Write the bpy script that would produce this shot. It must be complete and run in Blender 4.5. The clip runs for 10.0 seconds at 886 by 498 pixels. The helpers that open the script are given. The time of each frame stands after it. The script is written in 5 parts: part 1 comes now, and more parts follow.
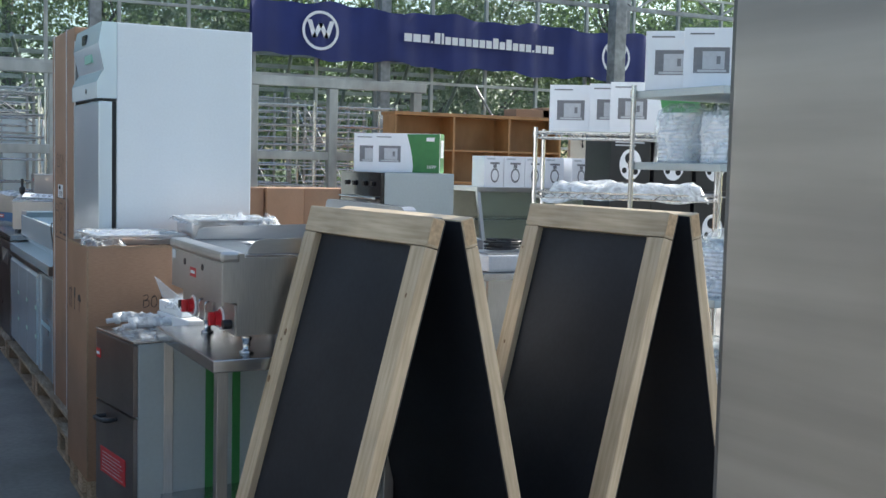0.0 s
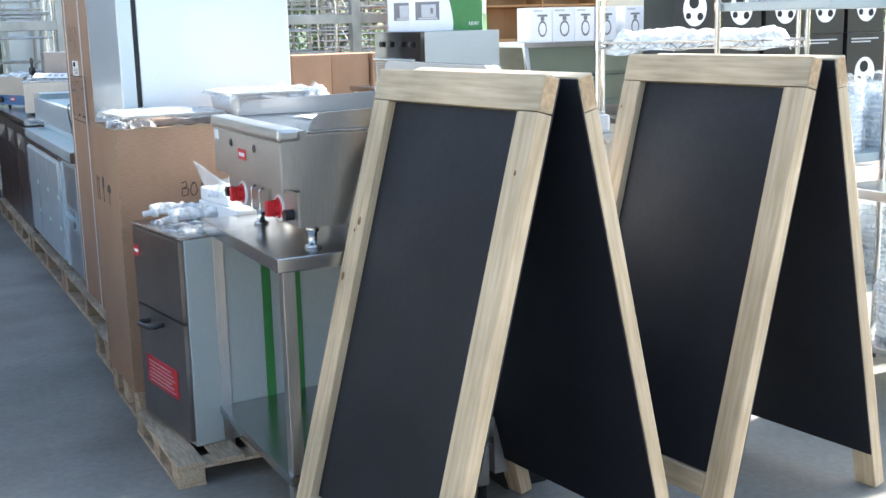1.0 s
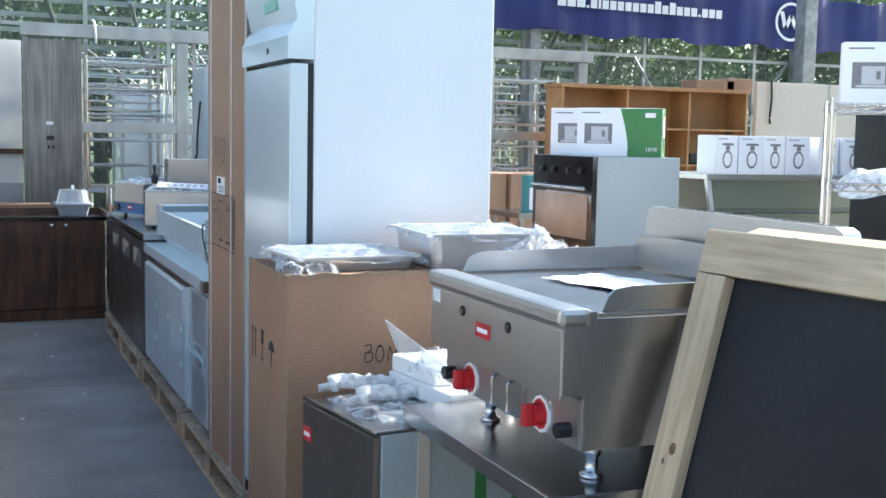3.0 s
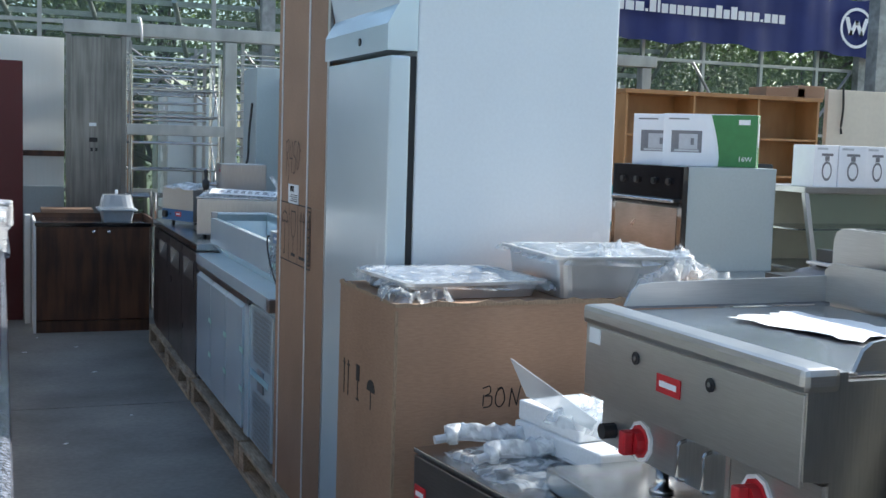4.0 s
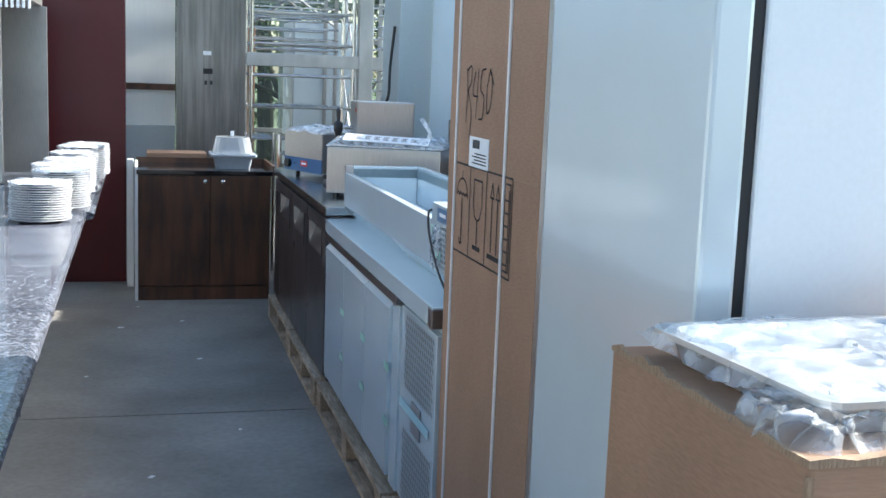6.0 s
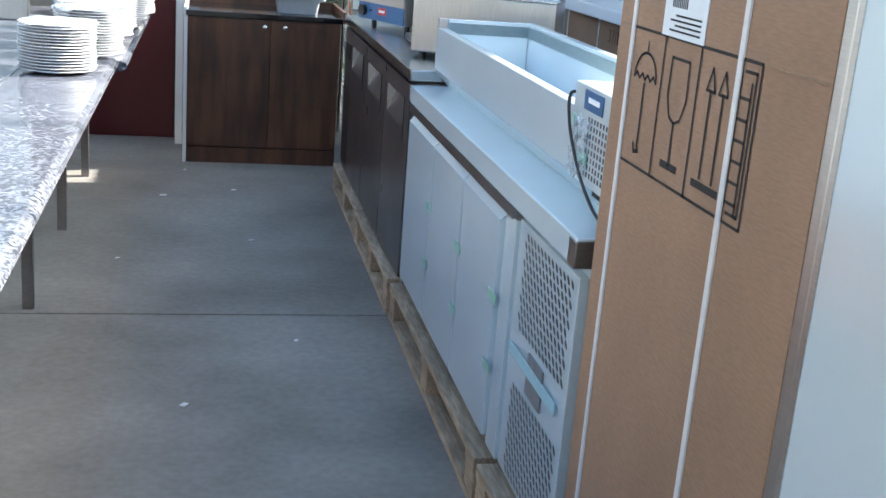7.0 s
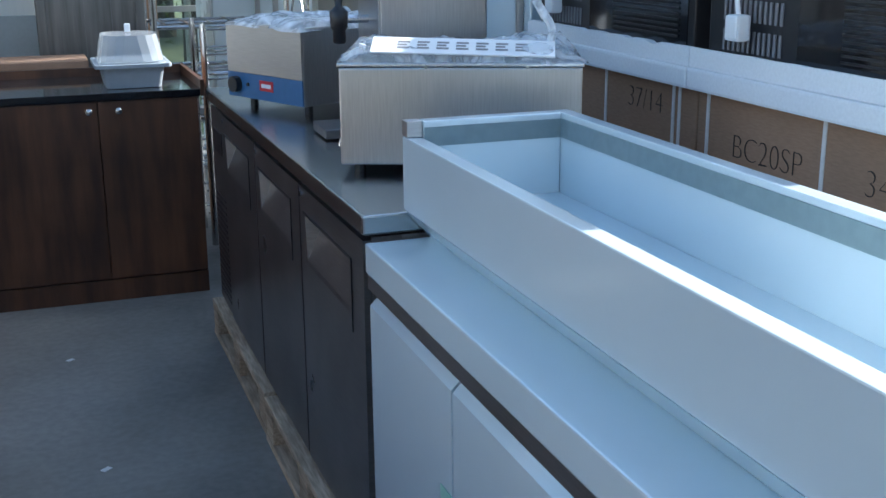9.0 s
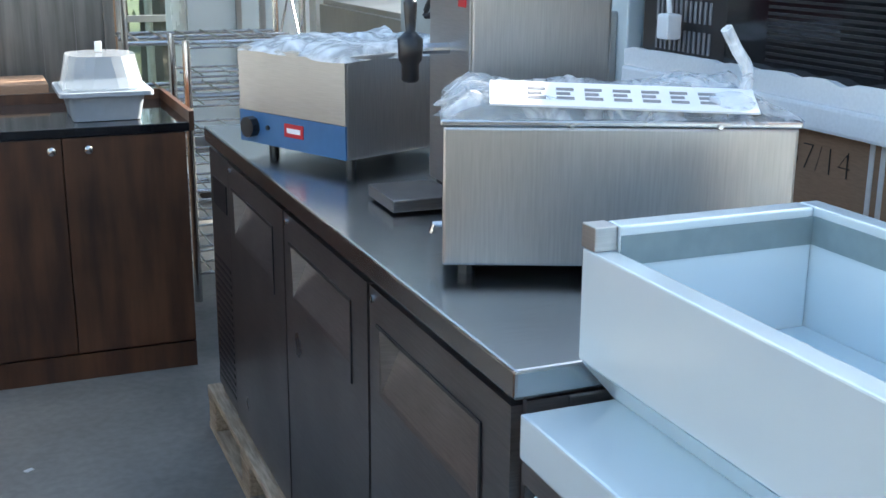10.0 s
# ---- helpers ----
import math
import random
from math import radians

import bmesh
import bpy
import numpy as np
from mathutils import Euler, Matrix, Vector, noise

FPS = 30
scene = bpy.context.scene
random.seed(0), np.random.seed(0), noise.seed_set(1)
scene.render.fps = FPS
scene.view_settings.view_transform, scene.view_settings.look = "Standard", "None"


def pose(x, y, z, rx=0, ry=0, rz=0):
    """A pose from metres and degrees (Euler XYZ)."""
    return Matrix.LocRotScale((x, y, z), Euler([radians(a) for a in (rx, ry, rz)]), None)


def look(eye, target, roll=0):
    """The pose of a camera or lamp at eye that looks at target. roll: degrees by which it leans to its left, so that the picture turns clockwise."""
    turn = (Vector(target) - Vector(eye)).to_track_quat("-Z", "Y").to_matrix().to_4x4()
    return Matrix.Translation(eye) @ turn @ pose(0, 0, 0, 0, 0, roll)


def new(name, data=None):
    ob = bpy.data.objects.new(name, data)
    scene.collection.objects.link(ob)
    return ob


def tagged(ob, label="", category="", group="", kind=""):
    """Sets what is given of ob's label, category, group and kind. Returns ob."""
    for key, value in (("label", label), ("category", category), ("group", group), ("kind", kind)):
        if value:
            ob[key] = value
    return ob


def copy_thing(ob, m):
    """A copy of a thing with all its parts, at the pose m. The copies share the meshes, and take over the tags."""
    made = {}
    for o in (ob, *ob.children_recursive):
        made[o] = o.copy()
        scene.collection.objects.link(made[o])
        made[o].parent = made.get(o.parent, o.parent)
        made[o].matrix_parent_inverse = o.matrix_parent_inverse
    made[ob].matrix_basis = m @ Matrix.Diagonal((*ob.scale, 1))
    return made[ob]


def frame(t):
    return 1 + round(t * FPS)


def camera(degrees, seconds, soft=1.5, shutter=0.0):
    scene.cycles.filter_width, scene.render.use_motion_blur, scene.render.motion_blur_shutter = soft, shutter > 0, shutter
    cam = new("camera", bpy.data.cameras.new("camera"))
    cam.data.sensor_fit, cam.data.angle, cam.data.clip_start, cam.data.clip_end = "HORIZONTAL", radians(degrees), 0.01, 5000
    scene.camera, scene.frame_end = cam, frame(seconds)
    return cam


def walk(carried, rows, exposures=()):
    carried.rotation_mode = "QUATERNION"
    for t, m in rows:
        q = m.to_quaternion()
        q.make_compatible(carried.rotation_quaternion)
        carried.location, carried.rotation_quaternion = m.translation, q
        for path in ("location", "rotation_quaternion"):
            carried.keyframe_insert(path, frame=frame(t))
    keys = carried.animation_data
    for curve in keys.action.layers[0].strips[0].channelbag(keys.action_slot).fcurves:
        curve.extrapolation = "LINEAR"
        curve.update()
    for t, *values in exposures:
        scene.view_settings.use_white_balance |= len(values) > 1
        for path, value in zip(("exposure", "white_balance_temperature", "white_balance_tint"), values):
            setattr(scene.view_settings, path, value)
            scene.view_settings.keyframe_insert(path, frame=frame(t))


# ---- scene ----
cam = camera(42.3, 10.0)
PATH = [
    (0, (0.063, -0.079, 1.599), (0.978, 1.694, 1.446), 1.4),
    (0.5, (0.099, 0.262, 1.574), (0.977, 2.046, 1.358), -0.2),
    (1, (0.132, 0.594, 1.561), (1.006, 2.35, 1.173), -1.4),
    (1.5, (0.034, 0.852, 1.537), (0.935, 2.569, 1.05), 1.7),
    (2, (-0.036, 1.172, 1.57), (0.839, 2.932, 1.201), 1.6),
    (2.5, (0.077, 1.487, 1.607), (0.9, 3.28, 1.277), 0.3),
    (2.7, (0.103, 1.606, 1.607), (0.87, 3.433, 1.334), 1.0),
    (3.8, (0.05, 2.234, 1.627), (0.842, 4.068, 1.528), 2.2),
    (4, (0.046, 2.374, 1.597), (0.766, 4.231, 1.411), 1.8),
    (4.5, (0.058, 2.704, 1.594), (0.66, 4.594, 1.339), -1.7),
    (5, (0.104, 3.125, 1.567), (0.603, 5.041, 1.283), -0.3),
    (5.2, (0.116, 3.303, 1.577), (0.662, 5.208, 1.311), 2.5),
    (6.3, (0.357, 4.38, 1.544), (0.845, 6.288, 1.191), 2.1),
    (6.5, (0.363, 4.586, 1.509), (0.807, 6.495, 1.107), 3.1),
    (7, (0.388, 5.107, 1.495), (0.804, 6.982, 0.936), 4.6),
    (7.5, (0.496, 5.626, 1.499), (0.944, 7.466, 0.856), 1.8),
    (8, (0.488, 6.194, 1.447), (1.029, 8.014, 0.818), 3.1),
    (8.5, (0.485, 6.566, 1.483), (1.204, 8.344, 0.915), 0.3),
    (9, (0.523, 7.027, 1.508), (1.172, 8.839, 0.966), -0.4),
    (9.5, (0.496, 7.48, 1.491), (1.151, 9.294, 0.962), 2.7),
    (10, (0.514, 7.941, 1.489), (1.248, 9.724, 0.958), 0.4),
]
EXPOSURE = [
    (0.0, 1.2, 6300, 10), (0.5, 1.95, 6250, 10), (1.0, 2.3, 6400, 10), (1.5, 2.8, 6400, 10), (2.0, 2.85, 6450, 10), (2.7, 2.3, 6250, 10),
    (3.8, 1.2, 6150, 9), (4.5, 1.35, 6050, 9), (5.2, 1.75, 6150, 9), (6.5, 2.0, 6300, 9), (7.0, 2.35, 6500, 9),
    (8.0, 2.5, 6500, 9), (8.5, 1.9, 6000, 8), (9.0, 1.65, 5850, 8), (9.5, 1.95, 6050, 8), (10.0, 2.35, 6550, 8),
]
walk(cam, [(t, look(eye, target, roll)) for t, eye, target, roll in PATH], EXPOSURE)

# ---- daylight ----
SUN_FROM = Vector((0.86, 0.17, 0.50)).normalized()
world = bpy.data.worlds.new("daylight")
scene.world = world
world.use_nodes = True
wn = world.node_tree
sky = wn.nodes.new("ShaderNodeTexSky")
sky.sky_type = "NISHITA"
sky.sun_disc = False
sky.sun_elevation = math.asin(SUN_FROM.z)
sky.sun_rotation = math.atan2(SUN_FROM.x, SUN_FROM.y)
sky.air_density, sky.dust_density = 1.0, 2.0
wn.links.new(sky.outputs[0], wn.nodes["Background"].inputs[0])
wn.nodes["Background"].inputs[1].default_value = 0.15
sun_data = bpy.data.lights.new("sun", "SUN")
sun_data.energy, sun_data.angle, sun_data.color = 4.5, radians(0.6), (1.0, 0.95, 0.88)
sun = new("sun", sun_data)
sun.matrix_world = look(SUN_FROM * 30, (0, 0, 0))


# ---- materials ----
def mat(name, base, rough=0.6, metal=0.0, grain=0.0, scale=8.0, stretch=(1, 1, 1), second=None, bump=0.0, blotch=0.0, blotch_scale=1.2, coat=0.0, spread=0.0):
    """A principled surface with fine grain, broad stains, relief and a little difference from object to object."""
    m = bpy.data.materials.new(name)
    m.use_nodes = True
    t = m.node_tree
    b = t.nodes["Principled BSDF"]
    b.inputs["Roughness"].default_value = rough
    b.inputs["Metallic"].default_value = metal
    b.inputs["Coat Weight"].default_value = coat
    co = t.nodes.new("ShaderNodeTexCoord")
    mp = t.nodes.new("ShaderNodeMapping")
    mp.inputs["Scale"].default_value = stretch
    t.links.new(co.outputs["Object"], mp.inputs[0])
    fine = t.nodes.new("ShaderNodeTexNoise")
    fine.inputs["Scale"].default_value = scale
    fine.inputs["Detail"].default_value = 6
    t.links.new(mp.outputs[0], fine.inputs["Vector"])
    broad = t.nodes.new("ShaderNodeTexNoise")
    broad.inputs["Scale"].default_value = blotch_scale
    broad.inputs["Detail"].default_value = 5
    t.links.new(co.outputs["Object"], broad.inputs["Vector"])
    ramp = t.nodes.new("ShaderNodeValToRGB")
    dark = second or tuple(c * (1 - grain) for c in base)
    ramp.color_ramp.elements[0].position, ramp.color_ramp.elements[1].position = 0.35, 0.65
    ramp.color_ramp.elements[0].color, ramp.color_ramp.elements[1].color = (*dark, 1), (*base, 1)
    t.links.new(fine.outputs[0], ramp.inputs[0])
    last = ramp.outputs[0]
    if blotch:
        stain = t.nodes.new("ShaderNodeMapRange")
        stain.inputs[1].default_value, stain.inputs[2].default_value = 0.3, 0.7
        stain.inputs[3].default_value, stain.inputs[4].default_value = 1 - blotch, 1 + blotch * 0.4
        t.links.new(broad.outputs[0], stain.inputs[0])
        mul = t.nodes.new("ShaderNodeVectorMath")
        mul.operation = "SCALE"
        t.links.new(last, mul.inputs[0])
        t.links.new(stain.outputs[0], mul.inputs["Scale"])
        last = mul.outputs[0]
        rr = t.nodes.new("ShaderNodeMapRange")
        rr.inputs[3].default_value, rr.inputs[4].default_value = rough * 1.2, rough * 0.8
        t.links.new(broad.outputs[0], rr.inputs[0])
        t.links.new(rr.outputs[0], b.inputs["Roughness"])
    if spread:
        info = t.nodes.new("ShaderNodeObjectInfo")
        vary = t.nodes.new("ShaderNodeMapRange")
        vary.inputs[3].default_value, vary.inputs[4].default_value = 1 - spread, 1 + spread
        t.links.new(info.outputs["Random"], vary.inputs[0])
        mul = t.nodes.new("ShaderNodeVectorMath")
        mul.operation = "SCALE"
        t.links.new(last, mul.inputs[0])
        t.links.new(vary.outputs[0], mul.inputs["Scale"])
        last = mul.outputs[0]
    t.links.new(last, b.inputs["Base Color"])
    if bump:
        bp = t.nodes.new("ShaderNodeBump")
        bp.inputs["Strength"].default_value = bump
        bp.inputs["Distance"].default_value = 0.004
        t.links.new(fine.outputs[0], bp.inputs["Height"])
        t.links.new(bp.outputs[0], b.inputs["Normal"])
    return m


def see_through(name, tint, clear, rough=0.05, body=(0.8, 0.85, 0.88)):
    """Thin glass or film: part clear, part a glossy skin. clear: share of light that passes straight."""
    m = bpy.data.materials.new(name)
    m.use_nodes = True
    t = m.node_tree
    out = t.nodes["Material Output"]
    b = t.nodes["Principled BSDF"]
    b.inputs["Base Color"].default_value = (*body, 1)
    b.inputs["Roughness"].default_value = rough
    tr = t.nodes.new("ShaderNodeBsdfTransparent")
    tr.inputs[0].default_value = (*tint, 1)
    mix = t.nodes.new("ShaderNodeMixShader")
    mix.inputs[0].default_value = clear
    t.links.new(b.outputs[0], mix.inputs[1])
    t.links.new(tr.outputs[0], mix.inputs[2])
    t.links.new(mix.outputs[0], out.inputs[0])
    return m


def foil(name, clear):
    """Crumpled clear polythene: milky where folded."""
    m = see_through(name, (0.95, 0.97, 0.98), clear, 0.16, (0.85, 0.88, 0.9))
    t = m.node_tree
    co = t.nodes.new("ShaderNodeTexCoord")
    n = t.nodes.new("ShaderNodeTexNoise")
    n.inputs["Scale"].default_value, n.inputs["Detail"].default_value, n.inputs["Distortion"].default_value = 14, 4, 1.5
    t.links.new(co.outputs["Object"], n.inputs["Vector"])
    r = t.nodes.new("ShaderNodeMapRange")
    r.inputs[1].default_value, r.inputs[2].default_value = 0.35, 0.65
    r.inputs[3].default_value, r.inputs[4].default_value = clear - 0.3, min(0.95, clear + 0.25)
    t.links.new(n.outputs[0], r.inputs[0])
    for node in t.nodes:
        if node.type == "MIX_SHADER":
            t.links.new(r.outputs[0], node.inputs[0])
    bp = t.nodes.new("ShaderNodeBump")
    bp.inputs["Strength"].default_value, bp.inputs["Distance"].default_value = 0.9, 0.012
    t.links.new(n.outputs[0], bp.inputs["Height"])
    t.links.new(bp.outputs[0], t.nodes["Principled BSDF"].inputs["Normal"])
    return m


STEEL = mat("brushed_steel", (0.55, 0.55, 0.545), 0.36, 1.0, 0.10, 30, (0.6, 0.6, 14), blotch=0.12, blotch_scale=2)
STEEL_WORN = mat("smeared_steel", (0.31, 0.295, 0.275), 0.40, 1.0, 0.35, 5, (7, 7, 0.4), blotch=0.30, blotch_scale=1.6)
STEEL_SIDE = mat("rolled_steel", (0.50, 0.50, 0.49), 0.34, 1.0, 0.12, 26, (10, 10, 0.5), blotch=0.15, blotch_scale=2.5)
STEEL_TOP = mat("worktop_steel", (0.52, 0.53, 0.54), 0.22, 1.0, 0.12, 22, (0.7, 9, 1), blotch=0.18, blotch_scale=2)
STEEL_PLAIN = mat("plain_cabinet_steel", (0.34, 0.335, 0.33), 0.36, 1.0, 0.35, 3, (0.4, 0.4, 6), blotch=0.30, blotch_scale=1.6)
PAN_STEEL = mat("bright_pan_steel", (0.74, 0.75, 0.76), 0.34, 0.85, 0.08, 12, blotch=0.08)
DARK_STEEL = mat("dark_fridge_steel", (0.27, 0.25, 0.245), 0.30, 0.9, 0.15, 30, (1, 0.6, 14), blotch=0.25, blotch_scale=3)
CHROME = mat("chrome_wire", (0.62, 0.62, 0.62), 0.18, 1.0, 0.08, 20, blotch=0.1)
ALU = mat("weathered_aluminium", (0.50, 0.50, 0.48), 0.42, 0.85, 0.2, 9, (1, 1, 0.4), blotch=0.3, blotch_scale=1.5)
GALV = mat("galvanised_steel", (0.36, 0.37, 0.37), 0.5, 0.7, 0.3, 14, blotch=0.3, blotch_scale=2.5, bump=0.1)
WHITE = mat("white_film_covered_steel", (0.67, 0.77, 0.81), 0.18, 0.25, 0.04, 3, bump=0.04, coat=0.2)
WHITE_SIDE = mat("white_enamelled_panel", (0.76, 0.81, 0.83), 0.26, 0.0, 0.03, 90, blotch=0.05, blotch_scale=1.4)
GREY_SIDE = mat("grey_painted_steel", (0.42, 0.48, 0.49), 0.4, 0.2, 0.05, 60, blotch=0.08)
CARD = mat("corrugated_cardboard", (0.385, 0.232, 0.146), 0.85, 0, 0.14, 40, (1, 1, 6), blotch=0.18, blotch_scale=2.2, bump=0.12, spread=0.08)
CARD_IN = mat("torn_cardboard_edge", (0.36, 0.25, 0.16), 0.9, 0, 0.3, 70, (4, 4, 1), bump=0.4)
PINE = mat("treated_pine", (0.62, 0.50, 0.345), 0.62, 0, 0.0, 9, (7, 7, 0.5), (0.46, 0.355, 0.225), 0.3, 0.24, 3, spread=0.08)
PINE_Y = mat("treated_pine_crosswise", (0.62, 0.50, 0.345), 0.62, 0, 0.0, 9, (7, 0.5, 7), (0.46, 0.355, 0.225), 0.3, 0.24, 3, spread=0.08)
END_GRAIN = mat("pine_end_grain", (0.52, 0.37, 0.22), 0.8, 0, 0.3, 60, bump=0.3)
KNOT = mat("pine_knot", (0.20, 0.11, 0.05), 0.6, 0, 0.4, 60)
PALLET = mat("rough_pallet_wood", (0.54, 0.43, 0.31), 0.85, 0, 0.0, 20, (6, 0.6, 6), (0.34, 0.26, 0.18), 0.5, 0.3, 4, spread=0.18)
WALNUT = mat("walnut_veneer", (0.135, 0.056, 0.026), 0.42, 0, 0.0, 5, (3.5, 3.5, 0.45), (0.058, 0.024, 0.013), 0.05, 0.45, 2.8)
BEECH = mat("beech_veneer", (0.42, 0.215, 0.085), 0.5, 0, 0.0, 7, (1, 1, 0.4), (0.34, 0.165, 0.06), 0.05, 0.1, 2)
BOARD = mat("chalkboard_black", (0.012, 0.014, 0.020), 0.60, 0, 0.25, 60, blotch=0.35, blotch_scale=2.4)
BOARD.node_tree.nodes["Principled BSDF"].inputs["Specular IOR Level"].default_value = 0.32
BLACK_MATT = mat("matt_black_metal", (0.012, 0.012, 0.013), 0.75, 0, 0.2, 30)
BLACK = mat("black_plastic", (0.018, 0.018, 0.02), 0.3, 0, 0.2, 30)
BLACK_GLASS = mat("black_glass", (0.008, 0.008, 0.01), 0.08, 0, 0.2, 20, coat=0.3)
RUBBER = mat("black_rubber_cable", (0.015, 0.015, 0.016), 0.5, 0, 0.2, 30)
RED = mat("red_plastic", (0.55, 0.02, 0.03), 0.35, 0, 0.1, 30)
RED_PANEL = mat("dark_red_laminate", (0.085, 0.007, 0.010), 0.32, 0, 0.15, 5, (1, 1, 0.3), blotch=0.15)
BLUE = mat("blue_control_panel", (0.045, 0.14, 0.29), 0.35, 0, 0.1, 30)
TEAL = mat("teal_carton", (0.05, 0.26, 0.27), 0.6, 0, 0.1, 30)
NAVY = mat("navy_banner_cloth", (0.018, 0.030, 0.16), 0.6, 0, 0.12, 90, blotch=0.25, blotch_scale=1.5)
PRINT_WHITE = mat("white_print", (0.85, 0.86, 0.88), 0.6, 0, 0.03, 20)
PAPER = mat("white_paper", (0.80, 0.82, 0.83), 0.7, 0, 0.04, 30)
GREEN = mat("green_print", (0.035, 0.21, 0.055), 0.45, 0, 0.1, 20)
GREY_PRINT = mat("grey_print", (0.22, 0.22, 0.23), 0.6, 0, 0.15, 40)
LIGHT_PRINT = mat("light_grey_print", (0.55, 0.56, 0.58), 0.6, 0, 0.1, 40)
INK = mat("black_ink", (0.03, 0.025, 0.022), 0.8, 0, 0.3, 60)
STRAP = mat("white_strap", (0.74, 0.72, 0.70), 0.4, 0, 0.08, 60)
TAPE = mat("green_tape", (0.28, 0.55, 0.44), 0.35, 0, 0.1, 40)
TAPE_BLUE = mat("pale_blue_tape", (0.42, 0.66, 0.72), 0.3, 0, 0.1, 40)
GREY_TAPE = mat("grey_seal_strip", (0.20, 0.27, 0.29), 0.5, 0, 0.1, 40)
FOAM = mat("white_polystyrene", (0.82, 0.84, 0.86), 0.7, 0, 0.06, 120, bump=0.35)
PORCELAIN = mat("white_porcelain", (0.84, 0.85, 0.86), 0.12, 0, 0.02, 10, coat=0.4)
GRANITE = mat("speckled_granite", (0.26, 0.28, 0.33), 0.14, 0, 0.0, 90, (1, 1, 1), (0.04, 0.042, 0.055), 0.02, 0.25, 6, coat=0.3)
CONCRETE = mat("concrete_floor", (0.295, 0.283, 0.258), 0.62, 0, 0.16, 34, (1, 1, 1), None, 0.10, 0.42, 1.3)
GROUND = mat("grass_ground", (0.10, 0.13, 0.05), 0.95, 0, 0.4, 6, blotch=0.4, blotch_scale=0.3, bump=0.4)
CREAM = mat("cream_panel", (0.62, 0.56, 0.46), 0.6, 0, 0.05, 20, blotch=0.08)
WALL_GREY = mat("added_wall_grey", (0.31, 0.32, 0.315), 0.7, 0, 0.08, 6, blotch=0.2)
WHITE_WALL = mat("white_cladding", (0.74, 0.76, 0.76), 0.5, 0, 0.04, 10, blotch=0.1)
GREY_TUB = mat("grey_plastic_tub", (0.36, 0.40, 0.44), 0.4, 0, 0.08, 30)
def shines_through(m, colour, share):
    """Lets daylight through a thin sheet."""
    t = m.node_tree
    back = t.nodes.new("ShaderNodeBsdfTranslucent")
    back.inputs[0].default_value = (*colour, 1)
    both = t.nodes.new("ShaderNodeMixShader")
    both.inputs[0].default_value = share
    t.links.new(t.nodes["Principled BSDF"].outputs[0], both.inputs[1])
    t.links.new(back.outputs[0], both.inputs[2])
    t.links.new(both.outputs[0], t.nodes["Material Output"].inputs[0])
    return m


CLADDING = shines_through(mat("white_translucent_sheet", (0.80, 0.81, 0.80), 0.4, 0, 0.05, 6, (9, 1, 0.4), blotch=0.08), (0.85, 0.86, 0.84), 0.5)
LEAF = mat("leaf", (0.11, 0.145, 0.055), 0.6, 0, 0.5, 3, blotch=0.5, blotch_scale=0.9)
shines_through(LEAF, (0.17, 0.25, 0.08), 0.45)
BARK = mat("bark", (0.10, 0.08, 0.06), 0.9, 0, 0.4, 8, (1, 1, 0.2), bump=0.6)
PANE = see_through("greenhouse_glass", (0.90, 0.95, 0.93), 0.90, 0.04, (0.25, 0.3, 0.3))
CLEAR = see_through("clear_plastic", (0.93, 0.95, 0.96), 0.62, 0.08, (0.62, 0.66, 0.70))
GLASS_SHEET = see_through("green_glass_sheet", (0.90, 0.97, 0.94), 0.90, 0.03, (0.30, 0.36, 0.34))
FILM = foil("crumpled_polythene", 0.76)
FILM_WHITE = foil("milky_polythene", 0.42)
FILM_CLEAR = foil("clear_polythene", 0.88)


# ---- building blocks ----
def box(bm, x0, y0, z0, x1, y1, z1, bevel=0.0):
    r = bmesh.ops.create_cube(bm, size=1.0)
    sx, sy, sz = x1 - x0, y1 - y0, z1 - z0
    for v in r["verts"]:
        v.co = Vector((x0 + (v.co.x + 0.5) * sx, y0 + (v.co.y + 0.5) * sy, z0 + (v.co.z + 0.5) * sz))
    if bevel:
        es = list({e for v in r["verts"] for e in v.link_edges})
        bmesh.ops.bevel(bm, geom=es, offset=min(bevel, 0.45 * min(abs(sx), abs(sy), abs(sz))), segments=2, affect="EDGES", profile=0.6)
    return bm


def rod(bm, a, b, r, sides=10, r2=None):
    a, b = Vector(a), Vector(b)
    m = Matrix.Translation((a + b) / 2) @ (b - a).to_track_quat("Z", "Y").to_matrix().to_4x4()
    bmesh.ops.create_cone(bm, cap_ends=True, segments=sides, radius1=r, radius2=r if r2 is None else r2, depth=(b - a).length, matrix=m)
    return bm


def prism(bm, outline, axis, a, b):
    """An outline of (u, v) pushed along an axis from a to b. axis x: u, v are y, z; axis y: x, z; axis z: x, y."""
    def at(u, v, w):
        return {"x": (w, u, v), "y": (u, w, v), "z": (u, v, w)}[axis]
    lo = [bm.verts.new(at(u, v, a)) for u, v in outline]
    hi = [bm.verts.new(at(u, v, b)) for u, v in outline]
    n = len(outline)
    bm.faces.new(lo), bm.faces.new(hi[::-1])
    for i in range(n):
        bm.faces.new((lo[i], hi[i], hi[(i + 1) % n], lo[(i + 1) % n]))
    bmesh.ops.recalc_face_normals(bm, faces=bm.faces[:])
    return bm


def tube(bm, points, r, sides=8):
    """A round cable or bent pipe through the points."""
    pts = [Vector(p) for p in points]
    rings = []
    for i, p in enumerate(pts):
        d = (pts[min(i + 1, len(pts) - 1)] - pts[max(i - 1, 0)]).normalized()
        q = d.to_track_quat("Z", "Y")
        rings.append([bm.verts.new(p + q @ Vector((r * math.cos(2 * math.pi * k / sides), r * math.sin(2 * math.pi * k / sides), 0))) for k in range(sides)])
